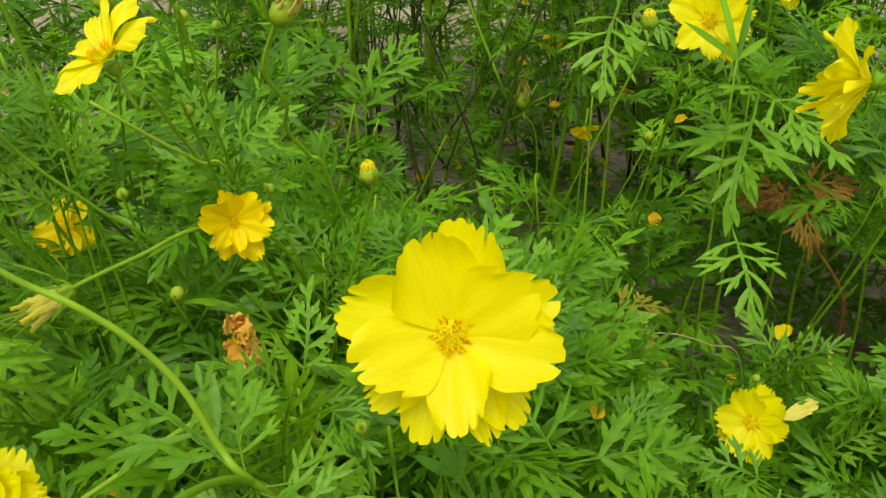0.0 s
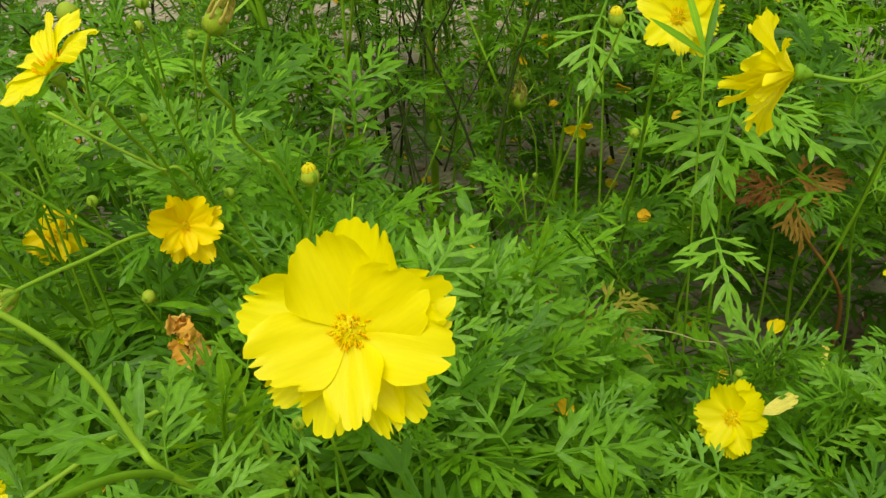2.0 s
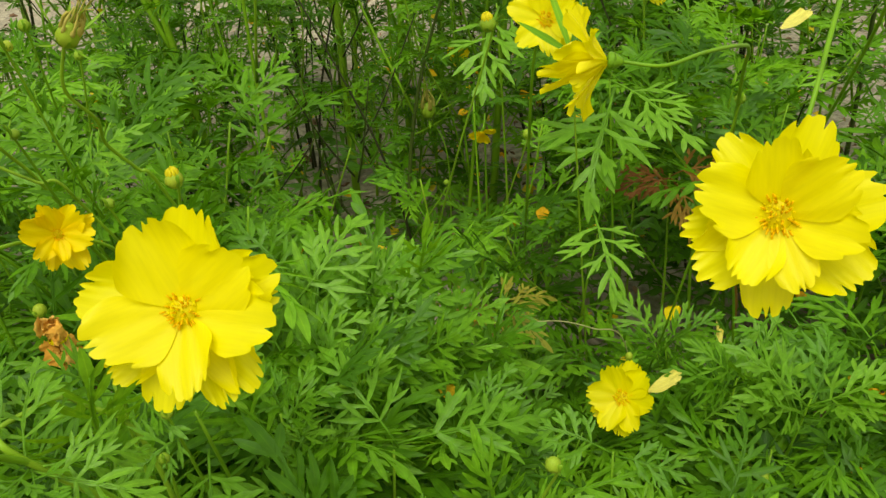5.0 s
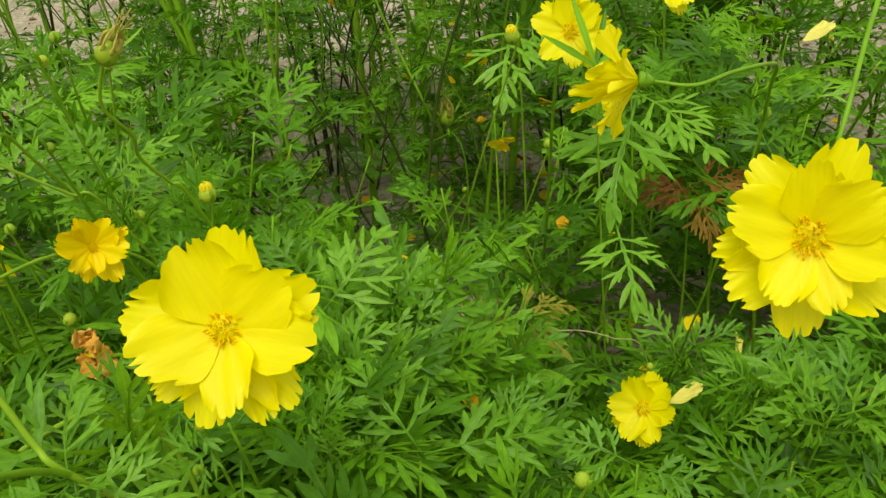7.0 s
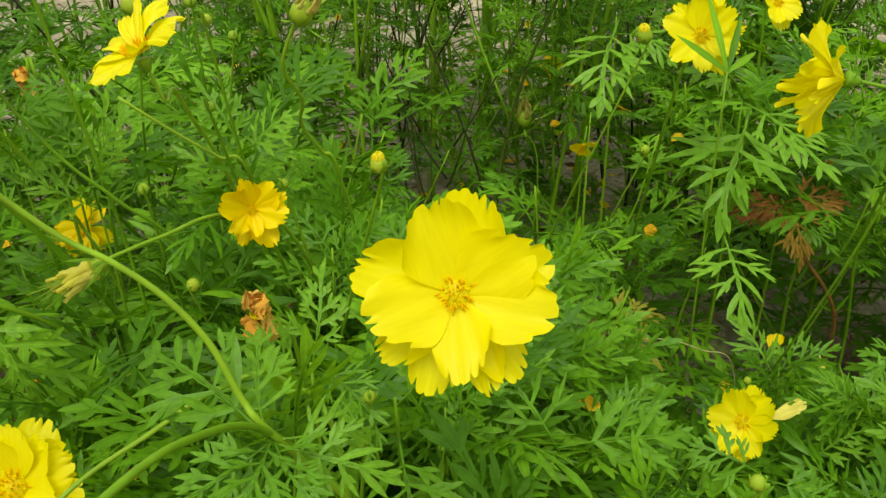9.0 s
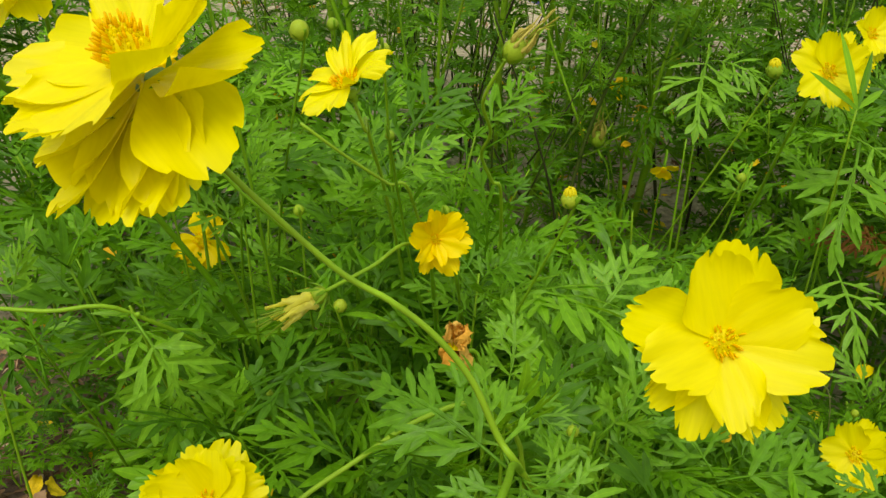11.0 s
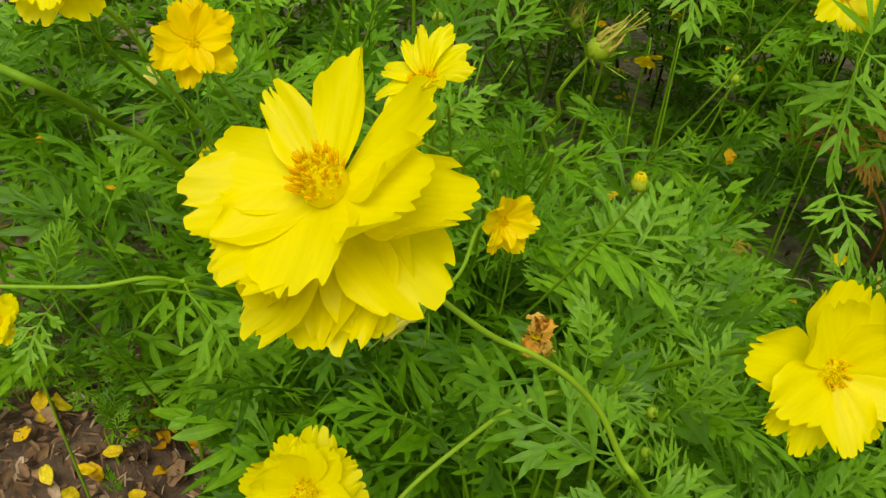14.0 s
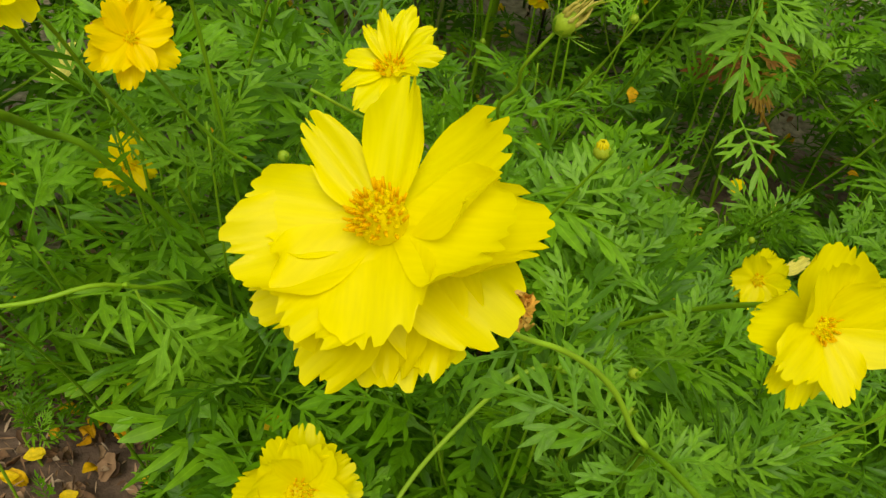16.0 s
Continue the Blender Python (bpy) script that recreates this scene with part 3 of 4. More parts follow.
NEAR = [
    (-0.06, 0.23, 0.37), (0.0, 0.27, 0.33), (0.10, 0.27, 0.27), (0.06, 0.41, 0.31), (0.0, 0.52, 0.27),
    (-0.06, 0.38, 0.36), (-0.14, 0.36, 0.33), (-0.22, 0.43, 0.40), (-0.13, 0.46, 0.38), (-0.21, 0.33, 0.27),
    (-0.25, 0.27, 0.33), (0.13, 0.46, 0.17), (0.20, 0.40, 0.18), (0.29, 0.50, 0.14), (0.10, 0.36, 0.20),
    (0.25, 0.28, 0.20), (0.34, 0.38, 0.2), (-0.16, 0.30, 0.20), (-0.10, 0.30, 0.26), (-0.29, 0.47, 0.30),
    (-0.22, 0.37, 0.16), (0.18, 0.24, 0.24), (0.04, 0.20, 0.26), (-0.14, 0.20, 0.2),
]
for k, (px, py, pz) in enumerate(NEAR):
    plant(px, py, pz, 200 + k, leaf=0.12 if pz > 0.25 else 0.108, nodes=6, branches=4, low=0.25)
for k, (px, py, pz) in enumerate(((-0.37, 0.45, 0.09), (-0.31, 0.5, 0.1), (-0.43, 0.6, 0.12), (-0.26, 0.43, 0.1), (-0.5, 0.5, 0.08), (-0.33, 0.57, 0.12), (-0.29, 0.44, 0.06), (-0.34, 0.41, 0.05), (-0.38, 0.52, 0.07), (-0.24, 0.47, 0.1), (-0.28, 0.54, 0.1), (-0.36, 0.47, 0.07), (-0.3, 0.4, 0.08), (-0.41, 0.46, 0.06), (-0.25, 0.39, 0.1), (-0.32, 0.44, 0.08), (-0.45, 0.54, 0.08), (-0.27, 0.49, 0.12))):
    plant(px, py, pz, 800 + k, leaf=0.055, nodes=4, branches=3, low=0.2, reach=0.06, stem=0.0011, label="small low cosmos seedling on the soil")
plant(0.21, 0.53, 0.41, 31, leaf=0.1, nodes=6, branches=4, lean=(-0.02, 0.0), low=0.25)
RIM = [
    (0.12, 0.65, 0.34), (0.17, 0.74, 0.24), (-0.14, 0.62, 0.33), (0.33, 0.62, 0.36), (0.40, 0.74, 0.36), (0.45, 0.56, 0.3),
    (0.30, 0.82, 0.34), (0.52, 0.86, 0.4), (-0.36, 0.62, 0.36), (-0.28, 0.75, 0.34), (-0.46, 0.8, 0.36), (-0.22, 0.9, 0.3),
    (0.44, 0.44, 0.24), (0.52, 0.6, 0.26), (-0.5, 0.98, 0.34), (0.64, 0.74, 0.32),
    (-0.44, 0.64, 0.3), (-0.6, 0.75, 0.34), (-0.62, 0.95, 0.34), (0.22, 0.6, 0.24), (-0.34, 0.9, 0.3), (0.28, 0.95, 0.3), (-0.06, 0.46, 0.28), (0.27, 0.42, 0.17), (0.4, 0.3, 0.18),
]
for k, (px, py, pz) in enumerate(RIM):
    plant(px, py, pz, 300 + k, leaf=0.115, nodes=6, branches=5, low=0.2)
rb = random.Random(77)
TALL = "tall sparse cosmos plant with thin upright stem"
for k in range(62):
    px, py = rb.uniform(-0.85, 0.95), 0.84 + 0.95 * rb.random() ** 1.2
    middle = -0.3 < px < 0.2
    plant(px, py, rb.uniform(0.4, 0.85), 400 + k, leaf=0.085 if middle else 0.1, nodes=7, branches=3, low=0.12 if middle else 0.08,
          dark=k % 3 == 0, lean=(rb.uniform(-0.14, 0.14), rb.uniform(-0.05, 0.05)), label=TALL, stem=0.0028 if k % 2 else 0.0022)
# bare stems among them
for k in range(34):
    px, py = rb.uniform(-0.4, 0.5), rb.uniform(0.85, 1.5)
    top = Vector((rb.uniform(-0.26, 0.26), rb.uniform(-0.12, 0.12), rb.uniform(0.2, 0.65)))
    ob = thing("bare_stem", "dark brown bare plant stem standing in soil", "plant stem", (px, py, 0), "bare stems")
    part("stem", tube_mesh("stem", [(0, 0, -0.01), top * 0.5 + Vector((rb.uniform(-0.045, 0.045), rb.uniform(-0.02, 0.02), 0)), top], 0.002, 0.0008, STEM if k % 3 == 0 else STEM_DARK, 6, 6), ob)
    for j in range(2):
        a, t0 = rb.uniform(0, 6.28), rb.uniform(0.3, 0.7)
        q = top * t0
        part("twig", tube_mesh("twig", [q, q + Vector((math.cos(a) * 0.03, math.sin(a) * 0.03, 0.05)), q + Vector((math.cos(a) * 0.07, math.sin(a) * 0.07, 0.14))], 0.0012, 0.0006, STEM_DARK, 5, 3), ob)
for px, py, h, lx in ((-0.02, 1.05, 0.8, 0.01), (-0.2, 1.0, 0.7, -0.08), (0.16, 0.98, 0.75, 0.09), (-0.16, 0.92, 0.7, -0.1), (0.06, 1.2, 0.8, -0.03)):
    plant(px, py, h, 900 + int(100 * h) + int(px * 50), leaf=0.09, nodes=5, branches=3, low=0.35, lean=(lx, 0.0), label="tall cosmos plant with a thick pale green stem", stem=0.0045)

# thin low growth between the stems at the back
for k in range(44):
    px, py = rb.uniform(-0.4, 0.5), rb.uniform(0.9, 1.5)
    plant(px, py, rb.uniform(0.2, 0.5), 950 + k, leaf=0.08, nodes=5, branches=3, low=0.2, dark=k % 3 == 0, lean=(rb.uniform(-0.05, 0.05), 0.0), label="thin low cosmos plant between bare stems")


def undergrowth():
    """Low leaves close to the soil under the plants, too many to count."""
    r = random.Random(31)
    b = Build()
    placed = 0
    while placed < 620:
        x, y = (r.uniform(-0.55, 0.75), r.uniform(0.22, 1.0)) if placed < 520 else (r.uniform(-0.45, 0.6), r.uniform(0.85, 1.45))
        z = r.uniform(0.02, 0.15 if placed < 520 else 0.34)
        if (x < -0.2 and y < 0.62) or blocked(Vector((x, y, z)), OPEN[:14]):
            continue
        me = FAR_LEAVES[r.randrange(16)]
        size = r.uniform(0.06, 0.105)
        a = r.uniform(0, 6.283)
        m = frame_of(Vector((x, y, z)), (math.cos(a), math.sin(a), r.uniform(0.0, 0.7)), (r.uniform(-0.3, 0.3), r.uniform(-0.3, 0.3), 1)) @ Matrix.Diagonal((size, size, size, 1))
        b.add([m @ v.co for v in me.vertices], [tuple(p.vertices) for p in me.polygons])
        placed += 1
    return tagged(new("undergrowth", b.mesh("undergrowth", LEAF_SHADED)), "low cosmos leaves close to the soil, their green darkened for shade", "undergrowth", kind="stuff")


undergrowth()


# ---- single leaves that stand out ----
def shoot(label, foot, bends, leaves, thick=0.0014):
    """A leafy shoot whose leaves are given one by one, from foot to tip."""
    ob = thing("cosmos_shoot", label, "plant", foot, "leafy cosmos shoots")
    move = Vector(foot)
    part("stem", tube_mesh("stem", [Vector((0, 0, 0)), *[Vector(q) - move for q in bends]], thick * 1.3, thick * 0.45, STEM, 7), ob)
    for base, tip, up, which, wide in leaves:
        hero_leaf(ob, Vector(base) - move, Vector(tip) - move, up, which, wide)
    return ob


def stalk_only(label, points, thick, material=STEM):
    foot = Vector(points[-1])
    ob = thing("flower_stalk", label, "plant stalk", foot, "bare cosmos stalks")
    part("stem", tube_mesh("stem", [Vector(q) - foot for q in points], thick * 0.9, thick * 1.15, material, 8), ob)
    # a swollen joint with two small narrow leaves
    p, q = Vector(points[-3]) - foot, Vector(points[-4]) - foot
    way = (q - p).normalized()
    b = Build()
    tube(b, [p - way * thick * 2.5, p, p + way * thick * 2.5], thick * 1.1, thick * 1.1, 8, 3, 0.25)
    part("joint", b.mesh("joint", material), ob, "swollen stalk joint")
    for side in (-1, 1):
        b = Build()
        blade(b, p, way + Vector((0.9 * side, -0.2, 0.2)), (0, -0.6, 0.8), 0.022, 0.003, 0.15, 0.25)
        part("leaf", b.mesh("leaf", LEAF), ob, "small narrow leaf at the joint")
    return ob


shoot("arching cosmos shoot with two broad drooping leaves", (0.23, 0.58, 0), [(0.23, 0.585, 0.2), (0.215, 0.57, 0.385)],
      [((0.209, 0.55, 0.385), (0.185, 0.472, 0.318), (0, -0.6, 0.8), 2, 1.2), ((0.192, 0.485, 0.322), (0.186, 0.422, 0.28), (0, -0.6, 0.8), 11, 1.15),
       ((0.215, 0.57, 0.38), (0.27, 0.5, 0.35), (0, -0.4, 0.9), 7, 1.1), ((0.215, 0.57, 0.385), (0.15, 0.52, 0.42), (0, -0.5, 0.8), 3, 1.0)])
shoot("low cosmos shoot with a long spreading leaf", (0.04, 0.27, 0), [(0.042, 0.268, 0.2), (0.05, 0.262, 0.33)],
      [((0.051, 0.263, 0.329), (0.127, 0.304, 0.310), (-0.1, -0.6, 0.8), 8, 0.85), ((0.05, 0.262, 0.33), (0.02, 0.31, 0.36), (0, -0.5, 0.8), 5, 1.0)])
shoot("cosmos shoot with a side-spreading green leaf", (0.05, 0.39, 0), [(0.05, 0.39, 0.15), (0.055, 0.388, 0.265)],
      [((0.055, 0.388, 0.264), (0.133, 0.435, 0.236), (-0.1, -0.6, 0.8), 6, 1.1), ((0.055, 0.388, 0.264), (0.09, 0.34, 0.27), (0, -0.4, 0.9), 9, 1.0)])
shoot("upright pale green cosmos shoot with fresh leaves", (0.02, 0.365, 0), [(0.024, 0.368, 0.2), (0.03, 0.37, 0.315)],
      [((0.030, 0.370, 0.313), (0.068, 0.416, 0.343), (-0.2, -0.7, 0.6), 8, 1.2), ((-0.004, 0.355, 0.351), (0.041, 0.405, 0.375), (-0.3, -0.7, 0.6), 10, 1.2),
       ((0.03, 0.37, 0.31), (-0.004, 0.355, 0.351), (0, -0.7, 0.6), 1, 0.8), ((0.03, 0.37, 0.32), (0.09, 0.38, 0.33), (0, -0.6, 0.8), 12, 1.0)])
shoot("cosmos shoot with narrow leaves below a withered flower", (-0.05, 0.24, 0), [(-0.05, 0.238, 0.25), (-0.052, 0.233, 0.405)],
      [((-0.052, 0.233, 0.403), (-0.083, 0.222, 0.426), (0, -0.6, 0.8), 2, 0.9), ((-0.053, 0.24, 0.39), (-0.105, 0.266, 0.362), (0.1, -0.5, 0.8), 5, 1.2),
       ((-0.05, 0.235, 0.40), (-0.02, 0.21, 0.395), (0, -0.6, 0.8), 7, 1.0), ((-0.052, 0.235, 0.4), (-0.05, 0.27, 0.43), (0, -0.7, 0.6), 3, 0.9)])
shoot("cosmos shoot with a fan of upright narrow leaves", (-0.015, 0.32, 0), [(-0.017, 0.265, 0.25), (-0.019, 0.219, 0.4)],
      [((-0.019, 0.219, 0.398), (0.009, 0.240, 0.424), (0, -0.7, 0.6), 4, 1.0), ((-0.019, 0.219, 0.39), (-0.05, 0.2, 0.385), (0, -0.6, 0.8), 11, 1.1),
       ((-0.019, 0.219, 0.38), (0.0, 0.17, 0.36), (0, -0.5, 0.9), 9, 1.1)])
yellowing = shoot("yellowing cosmos shoot with orange tinted leaves", (0.12, 0.52, 0), [(0.118, 0.51, 0.1), (0.115, 0.5, 0.24)], [((0.115, 0.5, 0.235), (0.15, 0.47, 0.24), (0, -0.6, 0.8), 3, 1.0)])
for tip in ((-0.03, -0.05, 0.255), (-0.06, -0.01, 0.25), (0.03, -0.06, 0.24), (-0.01, -0.07, 0.27), (0.05, -0.02, 0.25)):
    part("leaf", OLD_LEAVES[0], yellowing, "yellow and orange withering leaf", frame_of((-0.005, -0.02, 0.235), Vector(tip) - Vector((-0.005, -0.02, 0.235)), (0, -0.5, 0.8)) @ Matrix.Diagonal((0.055, 0.055, 0.055, 1)))
stalk_only("drying red brown cosmos stalk among the leaves", [(0.262, 0.595, 0.292), (0.28, 0.6, 0.265), (0.301, 0.6, 0.236), (0.344, 0.6, 0.174), (0.36, 0.62, 0.08), (0.365, 0.63, 0.0)], 0.0016, STEM_RED)
drying = shoot("drying cosmos shoot with brown leaves", (0.29, 0.63, 0), [(0.288, 0.62, 0.15), (0.28, 0.61, 0.28)], [((0.28, 0.61, 0.275), (0.32, 0.57, 0.25), (0, -0.6, 0.8), 7, 1.0)])
for tip in ((-0.06, -0.03, 0.29), (0.04, -0.04, 0.31), (0.0, -0.07, 0.27), (-0.03, -0.06, 0.31)):
    part("leaf", OLD_LEAVES[1], drying, "brown withering leaf", frame_of((-0.01, -0.02, 0.275), Vector(tip) - Vector((-0.01, -0.02, 0.275)), (0, -0.5, 0.8)) @ Matrix.Diagonal((0.055, 0.055, 0.055, 1)))
shoot("young pale cosmos shoot with small upright leaves", (-0.07, 0.41, 0), [(-0.068, 0.405, 0.2), (-0.069, 0.398, 0.4)],
      [((-0.069, 0.398, 0.395), (-0.062, 0.4, 0.428), (0, -0.8, 0.5), 2, 0.8), ((-0.069, 0.398, 0.39), (-0.082, 0.396, 0.42), (0, -0.8, 0.5), 6, 0.8),
       ((-0.069, 0.398, 0.38), (-0.045, 0.39, 0.4), (0, -0.7, 0.6), 4, 0.8), ((-0.069, 0.398, 0.385), (-0.095, 0.385, 0.395), (0, -0.7, 0.6), 9, 0.8)], 0.001)
shoot("drooping cosmos shoot with wide lobed leaves", (-0.2, 0.41, 0), [(-0.22, 0.35, 0.25), (-0.228, 0.31, 0.385)],
      [((-0.226, 0.308, 0.382), (-0.204, 0.304, 0.314), (0.3, -0.8, 0.5), 6, 1.0), ((-0.230, 0.312, 0.37), (-0.199, 0.321, 0.275), (0.3, -0.7, 0.6), 1, 1.0)])
shoot("cosmos shoot with a stiff leaf before a small flower", (0.16, 0.27, 0), [(0.158, 0.273, 0.15), (0.156, 0.275, 0.305)],
      [((0.156, 0.275, 0.304), (0.111, 0.299, 0.305), (0, -0.6, 0.8), 3, 1.0), ((0.156, 0.275, 0.30), (0.2, 0.27, 0.29), (0, -0.6, 0.8), 8, 1.0)])
shoot("tall cosmos shoot with grey green feathered leaves", (-0.21, 0.44, 0), [(-0.21, 0.437, 0.25), (-0.2, 0.43, 0.43)],
      [((-0.200, 0.430, 0.426), (-0.237, 0.430, 0.447), (0.1, -0.6, 0.8), 10, 1.2), ((-0.2, 0.43, 0.40), (-0.230, 0.406, 0.445), (0.2, -0.7, 0.6), 13, 1.0), ((-0.2, 0.43, 0.42), (-0.16, 0.41, 0.43), (0, -0.6, 0.8), 2, 1.0)])
shoot("tall cosmos shoot with a hanging divided leaf", (0.16, 0.75, 0), [(0.158, 0.745, 0.2), (0.150, 0.739, 0.395)],
      [((0.150, 0.739, 0.392), (0.129, 0.652, 0.333), (0, -0.6, 0.8), 9, 1.1), ((0.15, 0.739, 0.38), (0.2, 0.7, 0.36), (0, -0.5, 0.8), 6, 1.0)])
shoot("slender cosmos shoot with a feathery upright tip", (-0.265, 0.43, 0), [(-0.28, 0.375, 0.22), (-0.295, 0.325, 0.37)],
      [((-0.295, 0.325, 0.367), (-0.282, 0.342, 0.416), (0.1, -0.8, 0.5), 7, 0.7), ((-0.295, 0.325, 0.36), (-0.31, 0.29, 0.34), (0, -0.5, 0.8), 4, 1.0)], 0.0011)
shoot("cosmos shoot with a hanging lobed leaf", (0.31, 0.46, 0), [(0.312, 0.455, 0.15), (0.314, 0.447, 0.258)],
      [((0.314, 0.447, 0.257), (0.337, 0.393, 0.208), (0, -0.6, 0.8), 1, 1.1), ((0.314, 0.447, 0.257), (0.27, 0.41, 0.23), (0, -0.6, 0.8), 3, 1.1)])

def crown(label, foot, top, count, size, seed, tilt=0.75, wide=1.05):
    """An upright shoot that ends in a spreading fan of fresh leaves."""
    r = random.Random(seed)
    top, foot = Vector(top), Vector(foot)
    leaves = []
    for k in range(count):
        a = 2.39996 * k + r.uniform(-0.3, 0.3)
        way = Vector((math.cos(a), math.sin(a), tilt + r.uniform(-0.4, 0.35))).normalized() * size * r.uniform(0.75, 1.15)
        base = top.lerp(foot, 0.02 + 0.03 * (k // 2))
        leaves.append((base, base + way, (r.uniform(-0.3, 0.3), -0.5, 0.85), r.randrange(24), wide))
    return shoot(label, foot, [top.lerp(foot, 0.5) + Vector((r.uniform(-0.01, 0.01), r.uniform(-0.01, 0.01), 0)), top], leaves, 0.0013)


CROWN = "fresh pale green cosmos shoot with a fan of leaves"
for k, (px, py, pz, size) in enumerate(((-0.012, 0.405, 0.335, 0.055), (0.02, 0.385, 0.33, 0.06), (0.05, 0.4, 0.328, 0.058), (0.022, 0.345, 0.325, 0.052), (0.055, 0.35, 0.31, 0.058), (0.075, 0.39, 0.3, 0.06),
                                        (-0.005, 0.33, 0.34, 0.05), (0.03, 0.31, 0.325, 0.05), (0.1, 0.39, 0.275, 0.055), (0.085, 0.33, 0.285, 0.052), (-0.235, 0.395, 0.43, 0.05), (-0.19, 0.385, 0.42, 0.045),
                                        (-0.11, 0.395, 0.425, 0.045), (-0.06, 0.36, 0.38, 0.045), (0.0, 0.27, 0.35, 0.045), (0.27, 0.4, 0.235, 0.06), (0.3, 0.36, 0.25, 0.06), (0.24, 0.46, 0.22, 0.055), (-0.035, 0.205, 0.325, 0.045), (0.005, 0.21, 0.315, 0.05), (0.04, 0.215, 0.305, 0.05), (0.08, 0.225, 0.29, 0.05), (0.11, 0.26, 0.27, 0.05), (0.015, 0.25, 0.33, 0.05))):
    crown(CROWN, (px + 0.01, py + 0.03, 0), (px, py, pz), 7, size, 600 + k)

shoot("leafy tuft at the fork of two flower stalks", (-0.01, 0.225, 0), [(-0.012, 0.212, 0.28), (-0.032, 0.192, 0.365), (-0.053, 0.167, 0.43)],
      [((-0.053, 0.167, 0.43), (-0.083, 0.153, 0.408), (0, -0.6, 0.8), 1, 1.05), ((-0.053, 0.167, 0.43), (-0.031, 0.139, 0.42), (0, -0.6, 0.8), 3, 1.05), ((-0.053, 0.167, 0.43), (-0.023, 0.185, 0.41), (0, -0.6, 0.8), 5, 1.05), ((-0.053, 0.167, 0.43), (-0.067, 0.215, 0.434), (0, -0.6, 0.8), 7, 1.05), ((-0.053, 0.167, 0.43), (-0.103, 0.203, 0.432), (0, -0.6, 0.8), 9, 1.05), ((-0.053, 0.167, 0.43), (-0.013, 0.159, 0.414), (0, -0.6, 0.8), 11, 1.05), ((-0.053, 0.167, 0.43), (-0.059, 0.133, 0.42), (0, -0.6, 0.8), 13, 1.05)], 0.001)


stalk_only("long arching green cosmos stalk", [(-0.289, 0.285, 0.525), (-0.247, 0.261, 0.522), (-0.254, 0.336, 0.458), (-0.233, 0.357, 0.419), (-0.19, 0.42, 0.25), (-0.17, 0.45, 0)], 0.0017)
stalk_only("nearly level thin green cosmos stalk", [(-0.334, 0.322, 0.373), (-0.280, 0.325, 0.369), (-0.239, 0.338, 0.360), (-0.2, 0.39, 0.26), (-0.18, 0.42, 0)], 0.0012)
stalk_only("thin green cosmos stalk leaning over a flower", [(-0.268, 0.307, 0.577), (-0.254, 0.303, 0.555), (-0.246, 0.320, 0.526), (-0.237, 0.358, 0.476), (-0.2, 0.42, 0.3), (-0.19, 0.43, 0)], 0.0009)
stalk_only("thick curved green cosmos stalk near the front", [(-0.07, 0.062, 0.492), (-0.068, 0.086, 0.486), (-0.061, 0.121, 0.471), (-0.0523, 0.1642, 0.4333), (-0.03, 0.19, 0.37), (-0.013, 0.208, 0.3), (-0.012, 0.22, 0.0)], 0.0011)
stalk_only("thin bowed green cosmos stalk", [(-0.145, 0.175, 0.375), (-0.128, 0.192, 0.385), (-0.109, 0.206, 0.392), (-0.083, 0.218, 0.405), (-0.06, 0.222, 0.405), (-0.04, 0.228, 0.34), (-0.035, 0.23, 0.0)], 0.001)
stalk_only("slanting thin green cosmos stalk below a flower", [(-0.145, 0.33, 0.474), (-0.125, 0.335, 0.456), (-0.107, 0.34, 0.441), (-0.095, 0.347, 0.428), (-0.08, 0.4, 0.3), (-0.08, 0.45, 0.0)], 0.0008)
stalk_only("thin pale stalk lying across the leaves", [(0.147, 0.497, 0.221), (0.171, 0.496, 0.22), (0.194, 0.492, 0.214), (0.217, 0.486, 0.204), (0.237, 0.496, 0.1), (0.237, 0.496, 0.0)], 0.0005, STEM_PALE)

def lance_leaf(label, foot, blades):
    """Plain narrow leaves, each from foot to tip, on a thin stem."""
    ob = thing("cosmos_shoot", label, "plant", foot, "leafy cosmos shoots")
    move = Vector(foot)
    part("stem", tube_mesh("stem", [(0, 0, 0), (Vector(blades[0][0]) - move) * 0.5, Vector(blades[0][0]) - move], 0.001, 0.0006, STEM, 7), ob)
    for base, tip, width in blades:
        b = Build()
        p, q = Vector(base) - move, Vector(tip) - move
        blade(b, p, q - p, (0, -0.8, 0.6), (q - p).length, width, 0.1, 0.25)
        part("leaf", b.mesh("leaf", LEAF), ob)
    return ob


lance_leaf("cosmos shoot with dark narrow leaves crossing a flower", (0.215, 0.56, 0), (((0.168, 0.474, 0.438), (0.154, 0.489, 0.483), 0.0046), ((0.168, 0.474, 0.438), (0.136, 0.474, 0.461), 0.0046), ((0.168, 0.474, 0.438), (0.177, 0.491, 0.47), 0.0046), ((0.168, 0.474, 0.438), (0.19, 0.489, 0.447), 0.0046)))

